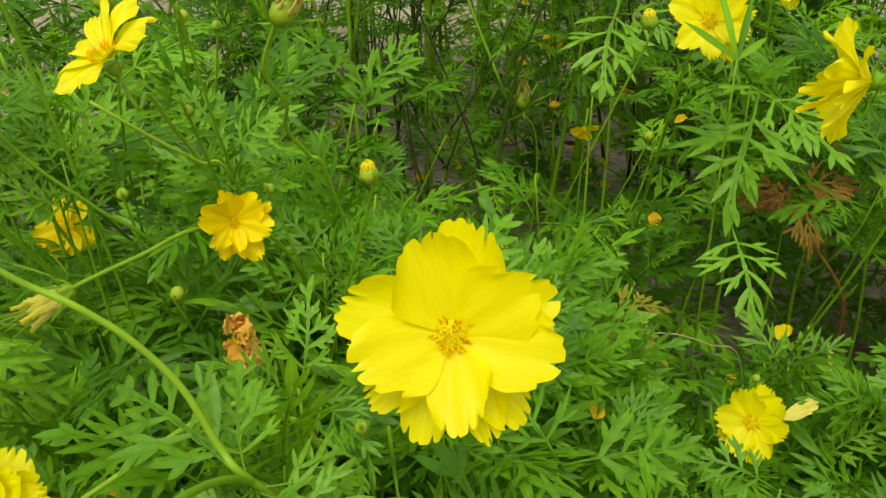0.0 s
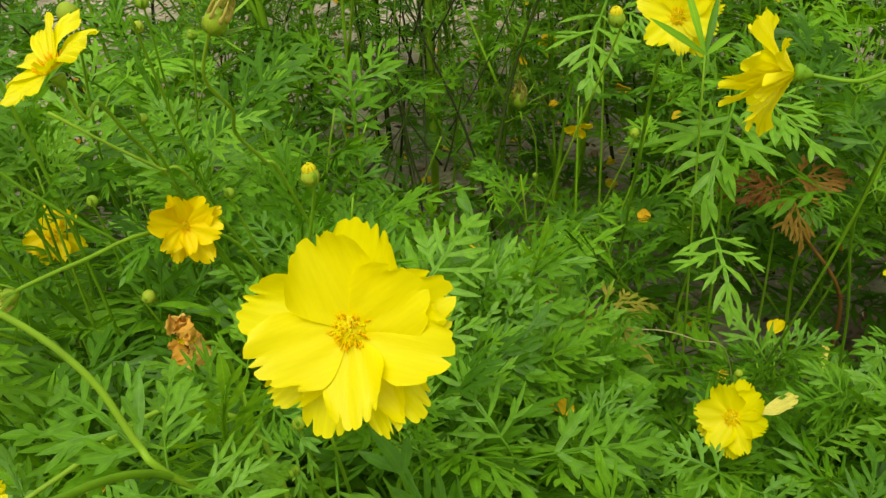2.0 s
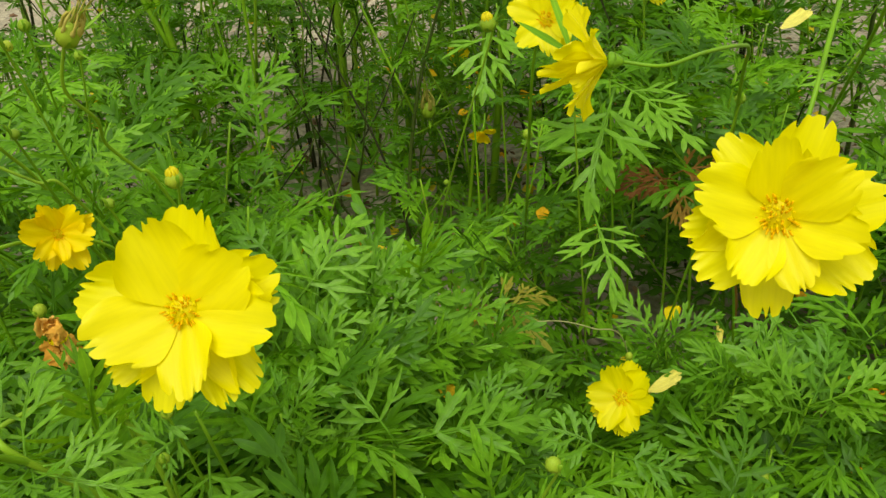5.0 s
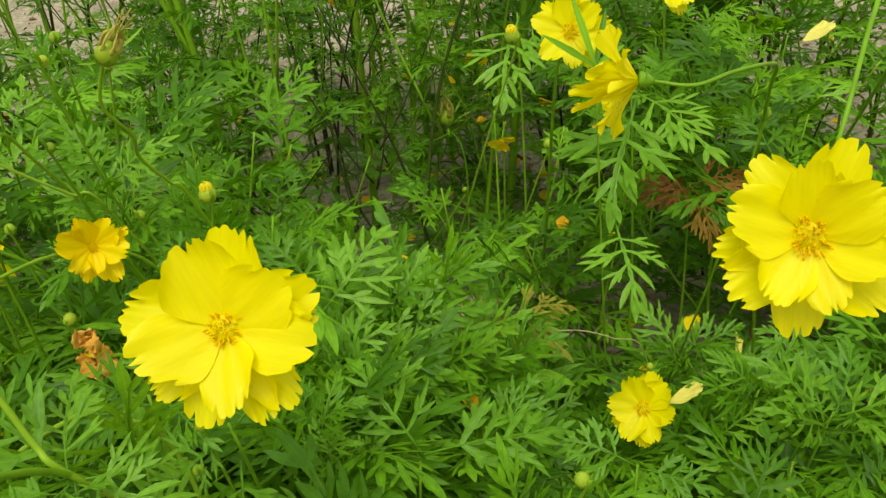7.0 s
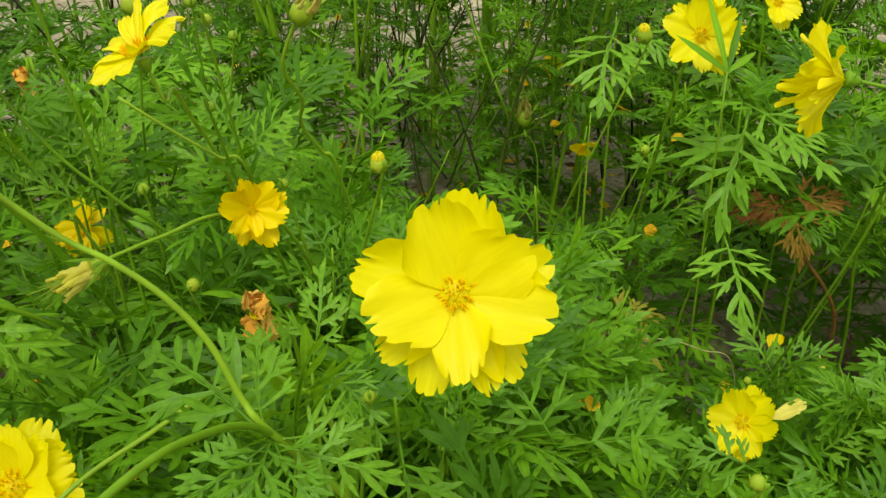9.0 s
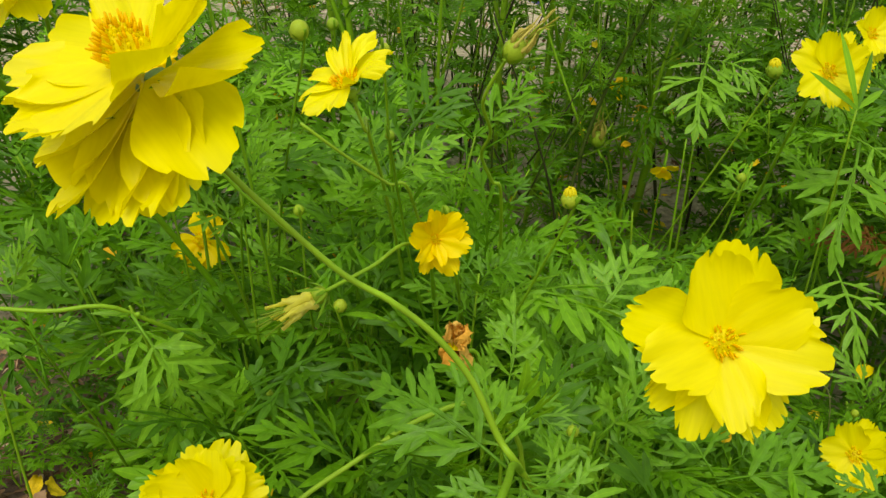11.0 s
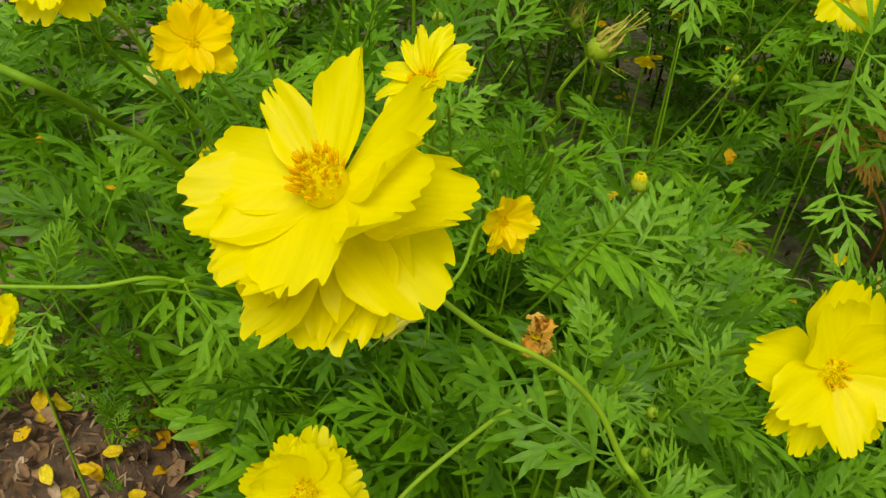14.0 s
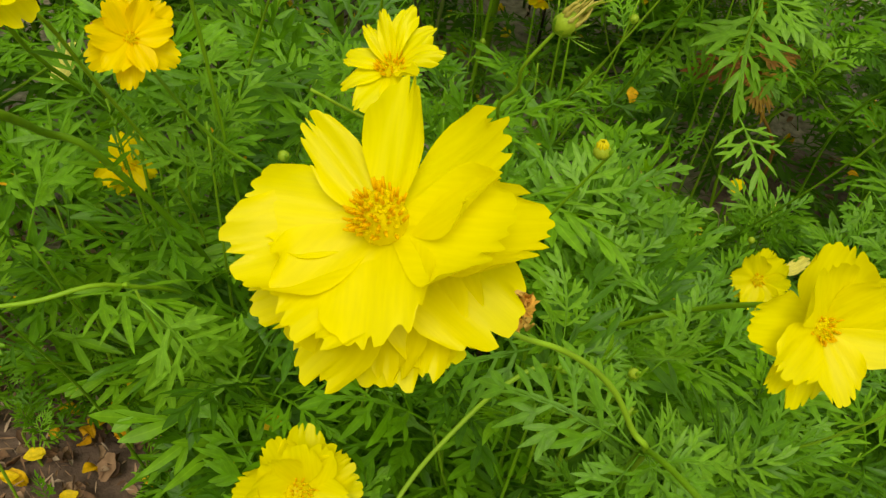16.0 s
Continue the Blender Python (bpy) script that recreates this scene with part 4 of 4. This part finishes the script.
# ---- flowers ----
flower("large bright yellow double cosmos flower facing out", (0.002, 0.173, 0.478), (0.0, -0.84, 0.55), 0.0565,
       ((112, 0.98, 0.96, 2), (38, 1.15, 0.88, 4), (-12, 0.95, 1.02, 0), (-80, 0.76, 0.88, 8), (-157, 0.95, 0.93, 4)),
       ((76, 0.9, 1.02, 4), (26, 0.86, 1.0, 2), (-50, 0.66, 1.02, -3), (-102, 0.74, 1.0, -2), (165, 0.8, 1.02, 0), (-70, 0.5, 1.02, -6), (-138, 0.6, 0.95, -2), (4, 0.7, 0.9, 0)),
       WIDE, 1, [(0.0, 0.235, 0.415), (-0.012, 0.28, 0.35), (0.018, 0.307, 0.331), (0.039, 0.324, 0.321), (0.044, 0.335, 0.314), (0.035, 0.38, 0.2)], (0.03, 0.4, 0.0), DISC_FLAT, 0.16, lift=(18, 2), short=1.0)
flower("large yellow double cosmos flower with a raised golden disc", (-0.149, 0.161, 0.557), (-0.4, -0.3, 0.87), 0.0655,
       ((162, 0.5, 0.86, 22), (108, 0.5, 0.94, 26), (54, 0.74, 1.04, 18), (16, 0.9, 0.97, 14), (-132, 0.9, 1.04, 4), (-52, 0.95, 0.86, 10), (-94, 1.05, 0.9, 2), (-152, 0.7, 0.94, 8)),
       ((30, 0.66, 1.06, -2), (-6, 0.95, 1.02, -24), (-42, 1.0, 0.96, -32), (-94, 0.95, 1.12, -30), (-128, 0.7, 1.14, -20), (-76, 0.95, 1.04, -34), (-112, 0.85, 1.14, -26), (-24, 0.9, 0.95, -30), (-60, 0.9, 1.0, -36)),
       WIDE, 2, [(-0.1084, 0.1735, 0.4975), (-0.0927, 0.1733, 0.4872), (-0.0797, 0.1725, 0.4762), (-0.0684, 0.17, 0.4622), (-0.0596, 0.1653, 0.4447), (-0.0523, 0.1642, 0.4333), (-0.03, 0.19, 0.37), (-0.012, 0.21, 0.3)], (-0.01, 0.22, 0.0), DISC_TALL, 0.18, lift=(0, 0), thick=0.00105, short=1.0)
flower("small golden yellow cosmos flower with notched petals", (-0.083, 0.293, 0.439), (0.35, -0.88, 0.32), 0.0345, ((150, 0.9, 1.05, 4), (97, 0.8, 1.0, 4), (38, 0.85, 0.97, 4), (-18, 0.8, 0.97, 2), (-92, 0.6, 0.78, 8), (-142, 0.7, 0.85, 2)), ((-70, 0.75, 1.05, 0), (-115, 0.6, 0.9, 0), (12, 0.6, 0.9, 0)), GOLD, 3,
       [(-0.085, 0.33, 0.4), (-0.08, 0.34, 0.25)], (-0.08, 0.345, 0.0), DISC_FLAT, 0.14, lift=(25, 5), thick=0.001, spread=1.2, dive=0.5)
flower("yellow cosmos flower low among the leaves", (0.192, 0.392, 0.233), (-0.33, -0.65, 0.68), 0.051, ((115, 0.95, 0.95, 4), (55, 0.95, 1.0, 2), (-2, 0.85, 0.95, 0), (-52, 0.8, 1.0, -2), (-100, 0.8, 1.0, -2), (-172, 0.95, 0.95, 0)), ((85, 0.8, 0.95, 0), (-78, 0.7, 0.95, 0), (-140, 0.7, 0.85, 0)), WIDE, 4,
       [(0.2, 0.41, 0.18)], (0.2, 0.415, 0.0), DISC_FLAT, 0.19, lift=(18, 2), thick=0.001, dive=0.5)
flower("yellow cosmos flower behind narrow leaves", (0.1566, 0.4999, 0.4518), (-0.25, -0.85, 0.45), 0.053, ((100, 0.8, 1.0, 0), (45, 0.8, 1.0, 4), (-20, 0.8, 1.0, 0), (-75, 0.75, 0.95, 0), (-130, 0.8, 1.0, 0), (170, 0.8, 1.0, 0)), ((72, 0.6, 1.0, 0), (12, 0.6, 0.95, 0), (-48, 0.6, 1.0, 0), (140, 0.6, 0.95, 0)), WIDE, 5,
       [(0.15, 0.51, 0.42), (0.16, 0.52, 0.2)], (0.16, 0.52, 0.0), DISC_FLAT, 0.18, lift=(20, 4), thick=0.0011, dive=0.5)
flower("ragged yellow cosmos flower seen from the side", (-0.119, 0.294, 0.506), (-0.32, -0.05, 0.92), 0.042, ((96, 0.75, 0.98, 6), (128, 0.5, 1.08, 26), (158, 0.48, 1.0, 32), (186, 0.6, 0.85, 30), (62, 0.6, 0.95, 4), (22, 0.8, 0.8, -4), (228, 0.9, 0.85, 4), (262, 0.9, 0.9, -8), (300, 0.85, 1.02, -22), (338, 0.8, 0.9, -22)), (), MEDIUM, 6,
       [(-0.114, 0.312, 0.485), (-0.113, 0.33, 0.463), (-0.109, 0.352, 0.43), (-0.1, 0.4, 0.33), (-0.09, 0.45, 0.15)], (-0.09, 0.47, 0.0), DISC_FLAT, 0.26, lift=(22, -25), thick=0.0009, short=1.0)
flower("yellow cosmos flower turned sideways with narrow petals", (0.14, 0.272, 0.507), (-0.92, 0.16, 0.1), 0.046, ((80, 0.85, 1.0, 2), (104, 0.8, 0.92, 6), (20, 1.2, 1.02, 26), (-6, 1.2, 1.08, 24), (-34, 1.2, 1.1, 16), (150, 0.9, 0.9, 0), (212, 0.9, 0.9, 0)), ((52, 1.0, 0.84, 14), (246, 0.95, 1.0, 0), (272, 1.05, 1.04, 4), (300, 1.0, 1.0, 8), (-16, 1.2, 0.8, 20)), SLIM, 7,
       [(0.182, 0.283, 0.503), (0.203, 0.302, 0.498), (0.216, 0.324, 0.487), (0.225, 0.35, 0.46), (0.27, 0.46, 0.33), (0.31, 0.51, 0.2)], (0.33, 0.53, 0.0), DISC_FLAT, 0.2, lift=(34, 22), thick=0.0009, short=1.0, spread=0.8)
flower("large yellow double cosmos flower nodding on a stalk", (0.182, 0.2, 0.479), (-0.38, -0.82, 0.38), 0.06, ((100, 0.9, 0.95, 4), (48, 0.9, 1.0, 6), (-5, 0.85, 0.98, 2), (-60, 0.8, 0.85, -4), (-112, 0.8, 0.85, -4), (168, 0.9, 1.0, 2)), ((75, 0.75, 1.05, 0), (22, 0.8, 1.04, 0), (-32, 0.85, 1.05, -3), (-88, 0.7, 1.08, -5), (-140, 0.85, 1.0, 0), (135, 0.8, 0.95, 0), (-165, 0.7, 0.95, 0)), WIDE, 8,
       [(0.203, 0.234, 0.5), (0.228, 0.275, 0.528), (0.268, 0.332, 0.546), (0.36, 0.4, 0.47), (0.41, 0.42, 0.25)], (0.42, 0.42, 0.0), disc=DISC_FLAT, disc_size=0.2, thick=0.001)
flower("yellow cosmos flower at the top of its stalk", (0.286, 0.33, 0.528), (-0.3, -0.85, 0.3), 0.05, (90, 30, -30, -80, -140, 160), (60, 0, -60, -110, 190), WIDE, 9,
       [(0.31, 0.38, 0.46), (0.37, 0.47, 0.3)], (0.41, 0.54, 0.0), DISC_FLAT, 0.2, thick=0.0011, dive=0.5)
flower("round yellow cosmos flower on a tall stalk", (-0.255, 0.319, 0.542), (-0.15, -0.72, 0.62), 0.049, (85, 30, -20, -75, -130, 170, 130), (60, -50, -100), WIDE, 10,
       [(-0.255, 0.345, 0.48), (-0.22, 0.4, 0.3)], (-0.2, 0.43, 0.0), DISC_FULL, 0.22, lift=(10, -10), thick=0.0011, dive=0.5)
flower("small deep golden double cosmos flower", (-0.212, 0.332, 0.501), (0.2, -0.75, 0.6), 0.037, ((110, 0.8, 0.95, 0), (55, 0.8, 0.9, 0), (0, 0.8, 0.9, 0), (-80, 0.7, 0.85, 0), (-140, 0.8, 0.95, 0), (165, 0.8, 1.0, 0)), ((82, 0.7, 1.0, 0), (28, 0.7, 1.02, 0), (-40, 0.8, 1.02, 0), (-105, 0.7, 1.02, 0), (-165, 0.7, 1.0, 0)), GOLD, 11,
       [(-0.205, 0.34, 0.477), (-0.195, 0.343, 0.455), (-0.182, 0.349, 0.431), (-0.165, 0.355, 0.409), (-0.14, 0.375, 0.36), (-0.12, 0.42, 0.2)], (-0.11, 0.45, 0.0), DISC_FLAT, 0.14, lift=(20, 3), thick=0.0009, spread=1.25)
flower("wide yellow cosmos flower close above the soil", (-0.168, 0.212, 0.358), (0.08, -0.72, 0.68), 0.052, (125, 92, 60, 20, -30, -85, -140, 170), (108, 76, 40, -5, -60, -110, 155), WIDE, 12,
       [(-0.15, 0.26, 0.25)], (-0.15, 0.265, 0.0), DISC_FULL, 0.24, lift=(22, 6), thick=0.0012)
flower("ragged fading yellow cosmos flower", (-0.244, 0.477, 0.324), (0.1, -0.8, 0.5), 0.042, (95, -70, -110, 200), (60, -40), GOLD, 13, [(-0.24, 0.5, 0.25)], (-0.24, 0.5, 0.0), DISC_FLAT, 0.25, lift=(10, -20), thick=0.001)
flower("small yellow cosmos flower at the bed's edge", (-0.353, 0.368, 0.302), (-0.2, -0.7, 0.6), 0.034, (100, 40, -20, -80, -140, 160), (70, -50), WIDE, 14, [(-0.35, 0.38, 0.2)], (-0.35, 0.385, 0.0), DISC_FLAT, 0.2, thick=0.0009)
flower("small far yellow cosmos flower", (0.128, 1.003, 0.255), (0, -0.8, 0.5), 0.036, (100, 20, 170, -90), (60,), GOLD, 15, [(0.13, 1.02, 0.15)], (0.13, 1.02, 0.0), DISC_FLAT, 0.25, thick=0.001)
flower("fading yellow cosmos flower with hanging petals", (0.135, 0.758, 0.262), (-0.2, -0.6, -0.3), 0.028, (-60, -110, 190), (10, -90), GOLD, 16, [(0.14, 0.78, 0.25)], (0.14, 0.785, 0.0), DISC_FLAT, 0.22, lift=(10, -10), thick=0.001)
flower("yellow cosmos flower far behind the leaves", (0.285, 0.727, 0.413), (0, -0.8, 0.5), 0.05, (100, 30, -40, -100, 170), (60, -70), WIDE, 17, [(0.29, 0.75, 0.3)], (0.29, 0.75, 0.0), DISC_FLAT, 0.2, thick=0.001)

# ---- buds ----
for c, size, opening in (((-0.028, 0.288, 0.463), 0.0082, True), ((-0.133, 0.351, 0.362), 0.008, False), ((-0.155, 0.365, 0.411), 0.0065, False), ((-0.174, 0.345, 0.304), 0.006, False),
                         ((-0.028, 0.215, 0.404), 0.0052, False), ((-0.03, 0.206, 0.39), 0.005, False), ((-0.079, 0.345, 0.425), 0.0055, False), ((-0.15, 0.474, 0.477), 0.008, False), ((-0.134, 0.5, 0.449), 0.007, False),
                         ((-0.155, 0.393, 0.497), 0.011, False), ((0.099, 0.81, 0.183), 0.007, False), ((0.161, 0.616, 0.322), 0.009, False), ((0.205, 0.429, 0.237), 0.006, False),
                         ((0.248, 0.301, 0.251), 0.007, False), ((0.231, 0.363, 0.449), 0.006, False), ((0.112, 0.195, 0.383), 0.0068, False), ((-0.105, 0.33, 0.47), 0.005, False), ((0.119, 0.49, 0.455), 0.011, True),
                         ((0.3, 0.44, 0.2), 0.006, False), ((-0.11, 0.36, 0.5), 0.0055, False)):
    lean = Vector((0.15 * math.sin(c[0] * 90), 0.1 * math.cos(c[1] * 70), 1))
    foot = Vector((c[0] + 0.09 * math.sin(c[1] * 60), c[1] + 0.5 * c[2], 0))
    bud(c, size * 0.88, foot, [Vector(c).lerp(foot, 0.3) + Vector((-0.004, -0.014, -0.006))], lean, opening, 0.0007)


def spent_flower(centre, ahead, size, bends, foot, label, straw=15, dry=PETAL_DRY, full=1.0):
    """A flower past bloom: a swollen green head with bracts and pale, closed, shrivelled petals."""
    r = random.Random(int(size * 1e5))
    ob = thing("spent_cosmos_flower", label, "spent flower", foot, "spent flowers")
    m = Matrix.Translation(-Vector(foot)) @ facing(centre, ahead)
    half = size / 2
    sm = m @ Matrix.Diagonal((half * 0.62 / full, half * 0.62 / full, half * 0.7 / full, 1))
    head = part("seed_head", BUD_MESHES[0], ob, "swollen pale green head", sm)
    put_bracts(head, Matrix.Diagonal((1.3, 1.3, 1.1, 1)), straw)
    for k in range(straw):
        a = 2 * math.pi * k / straw + r.uniform(-0.3, 0.3)
        b = Build()
        q = half * 0.45
        p0 = Vector((q * math.cos(a), q * math.sin(a), half * 0.3)) / full
        p1 = p0 * 1.15 + Vector((0, 0, half * 0.7))
        wide = r.uniform(0.1, 1.0) * full ** 2
        p2 = Vector((p0.x * wide, p0.y * wide, half * r.uniform(1.2, 2.0) * (0.6 + 0.4 * full)))
        tube(b, [p0, p1, p2], half * r.uniform(0.1, 0.18) * full, half * 0.04 * full ** 2, 6, 3, 0.35)
        part("shrivelled_petal", b.mesh("shrivelled_petal", dry), ob, "pale shrivelled petal", m)
    for k in range(9):
        a = r.uniform(0, 6.28)
        side = Vector((math.cos(a), math.sin(a), 0)) * half
        b = Build()
        tube(b, [side * 0.2 + Vector((0, 0, half)), side * 0.3 + Vector((0, 0, half * 1.8)), side * r.uniform(0.2, 0.8) + Vector((0, 0, half * r.uniform(1.8, 3.4)))], half * 0.055, half * 0.03, 5, 3)
        part("dry_style", b.mesh("dry_style", BUD if k % 2 or full > 1 else dry), ob, m=m)
    for k in range(8):
        part("bract", BRACT, ob, "thin spreading green bract", m @ Matrix.Rotation(0.785 * k + r.uniform(-0.2, 0.2), 4, "Z") @ Matrix.Rotation(r.uniform(-0.7, 0.1), 4, "Y") @ Matrix.Diagonal((half * r.uniform(0.6, 0.95), half * 0.34, half * 0.6, 1)))
    line = [q - Vector(foot) for q in stalk_points(centre, ahead, size, bends, foot)]
    part("stalk", tube_mesh("stalk", line, 0.0007, 0.001, STEM, 7), ob)
    return ob


spent_flower((-0.123, 0.228, 0.451), (-0.82, -0.25, -0.42), 0.0155, [(-0.105, 0.248, 0.452), (-0.093, 0.29, 0.438), (-0.074, 0.334, 0.401), (-0.066, 0.4, 0.28)], (-0.06, 0.5, 0.0), "closed spent cosmos flower with shrivelled pale petals", full=1.6)
spent_flower((-0.055, 0.292, 0.523), (0.5, -0.2, 0.75), 0.014, [(-0.0655, 0.3, 0.499), (-0.061, 0.312, 0.481), (-0.064, 0.322, 0.466), (-0.058, 0.335, 0.447), (-0.052, 0.345, 0.43), (-0.045, 0.42, 0.3)], (-0.04, 0.54, 0.0), "spent cosmos bud with spiky bracts on a kinked stalk", 8, STRAW)
spent_flower((0.085, 0.864, 0.246), (0.0, -0.2, 0.9), 0.026, [(0.1, 0.86, 0.21), (0.105, 0.862, 0.15)], (0.1, 0.87, 0.0), "yellowed spent cosmos head on a bent stalk", 8, STRAW)


def withered_flower(centre, size, seed, bends, foot, label):
    """Brown, crumpled petals hanging in lumps from a dry head."""
    r = random.Random(seed)
    ob = thing("withered_cosmos_flower", label, "withered flower", foot, "withered flowers")
    c = Vector(centre) - Vector(foot)
    for k in range(9):
        b = Build()
        rows, cols = 13, 11
        spin, tip = r.uniform(0, 6.28), r.uniform(-0.5, 0.7)
        lump = Vector((r.uniform(-0.22, 0.22), r.uniform(-0.2, 0.2), (0.3 if k < 4 else -0.35) + r.uniform(-0.12, 0.12))) * size
        m = Matrix.Translation(c + lump) @ Euler((tip, r.uniform(-0.6, 0.6), spin)).to_matrix().to_4x4()
        verts = []
        for j in range(rows):
            for i in range(cols):
                u, v = -1 + 2 * i / (cols - 1), -1 + 2 * j / (rows - 1)
                w = 0.2 * (1 - 0.5 * v * v)
                q = Vector((u * w, 0.13 * math.sin(u * 3 + v * 2 + k) + 0.06 * math.sin(u * 9), v * 0.26))
                q += 0.07 * Vector(noise.noise_vector(q * 9 + Vector((k, seed, 0)))) + 0.05 * Vector(noise.noise_vector(q * 24 + Vector((seed, k, 0))))
                verts.append(m @ (q * size))
        faces = [(j * cols + i, j * cols + i + 1, (j + 1) * cols + i + 1, (j + 1) * cols + i) for j in range(rows - 1) for i in range(cols - 1)]
        b.add(verts, faces)
        part("withered_petal", b.mesh("withered_petal", WITHERED), ob, "crumpled brown petal")
    part("dry_head", DISC_FLAT[0], ob, "dry seed head", Matrix.Translation(c) @ Matrix.Diagonal((size * 0.2,) * 3 + (1,)))
    line = [c + Vector((0, 0.003, -size * 0.2)), *[Vector(q) - Vector(foot) for q in bends], Vector((0, 0, 0))]
    part("stalk", tube_mesh("stalk", line, 0.0009, 0.0012, STEM, 7), ob)
    return ob


withered_flower((-0.072, 0.243, 0.42), 0.0185, 3, [(-0.06, 0.252, 0.39), (-0.055, 0.255, 0.2)], (-0.055, 0.255, 0.0), "withered orange brown cosmos flower above the leaves")
withered_flower((-0.2, 0.36, 0.553), 0.025, 5, [(-0.19, 0.37, 0.5), (-0.175, 0.39, 0.3)], (-0.17, 0.395, 0.0), "withered orange cosmos flower on a tall stalk")


withered_flower((-0.235, 0.429, 0.445), 0.014, 8, [(-0.23, 0.435, 0.42)], (-0.225, 0.44, 0.0), "small withered orange cosmos bud")
flower("small violet flower far behind the bed", (0.074, 1.676, 0.19), (0, -0.7, 0.7), 0.04, (90, 20, -50, -120, 160), (), [petal_mesh(120, VIOLET, 0.4, 3, 0.06, 0.1)], 18, [(0.075, 1.69, 0.1)], (0.075, 1.69, 0.0), DISC_FLAT, 0.2, thick=0.001, group="far flowers")


# ---- loose petals ----
def loose_petal(place, turn, size, me, label, category="petal", slim=1.0):
    ob = new("fallen_petal", me)
    ob.matrix_basis = Matrix.Translation(place) @ Euler([radians(a) for a in turn]).to_matrix().to_4x4() @ Matrix.Diagonal((size * slim, size, size, 1))
    return tagged(ob, label, category, "fallen petals")


loose_petal((0.208, 0.391, 0.238), (22, 10, -85), 0.024, PALE[0], "pale yellow loose petal caught on a leaf", slim=0.7)
loose_petal((0.268, 0.542, 0.178), (25, 5, -40), 0.017, GOLD[1], "golden fallen petal caught on a leaf")
loose_petal((0.306, 0.52, 0.158), (40, 30, 15), 0.026, PALE[1], "pale rolled petal caught on a leaf", slim=0.45)
loose_petal((0.325, 0.541, 0.422), (16, 0, -78), 0.024, PALE[0], "pale yellow petal resting on leaves")
loose_petal((-0.262, 0.417, 0.426), (42, 10, -62), 0.024, PALE[1], "pale yellow petal resting on a leaf", slim=0.95)
rp = random.Random(9)
for k in range(230):
    if k < 44:
        q = (rp.uniform(-0.62, -0.22), rp.uniform(0.36, 0.75), 0.025)
    else:
        q = (rp.uniform(-0.6, 0.75), rp.uniform(0.75, 1.7), 0.025)
    loose_petal(q, (rp.uniform(-30, 40), rp.uniform(-30, 30), rp.uniform(0, 360)), rp.uniform(0.012, 0.022), rp.choice(DROPPED), "fallen yellow cosmos petal on the soil")


for k in range(22):
    q = (rp.uniform(-0.43, -0.25), rp.uniform(0.4, 0.53), 0.027)
    loose_petal(q, (rp.uniform(-20, 30), rp.uniform(-30, 30), rp.uniform(0, 360)), rp.uniform(0.012, 0.02), rp.choice(DROPPED), "fallen yellow cosmos petal on the soil")


# petals that lie on leaves
low_spots = [q for q in SPOTS if 0.08 < q.z < 0.3 and -0.45 < q.x < 0.55 and 0.3 < q.y < 1.5]
for k in range(130):
    q = rp.choice(low_spots)
    loose_petal(q + Vector((0, 0, 0.002)), (rp.uniform(-30, 40), rp.uniform(-30, 30), rp.uniform(0, 360)), rp.uniform(0.009, 0.017), rp.choice(DROPPED), "orange fallen petal caught among the leaves")
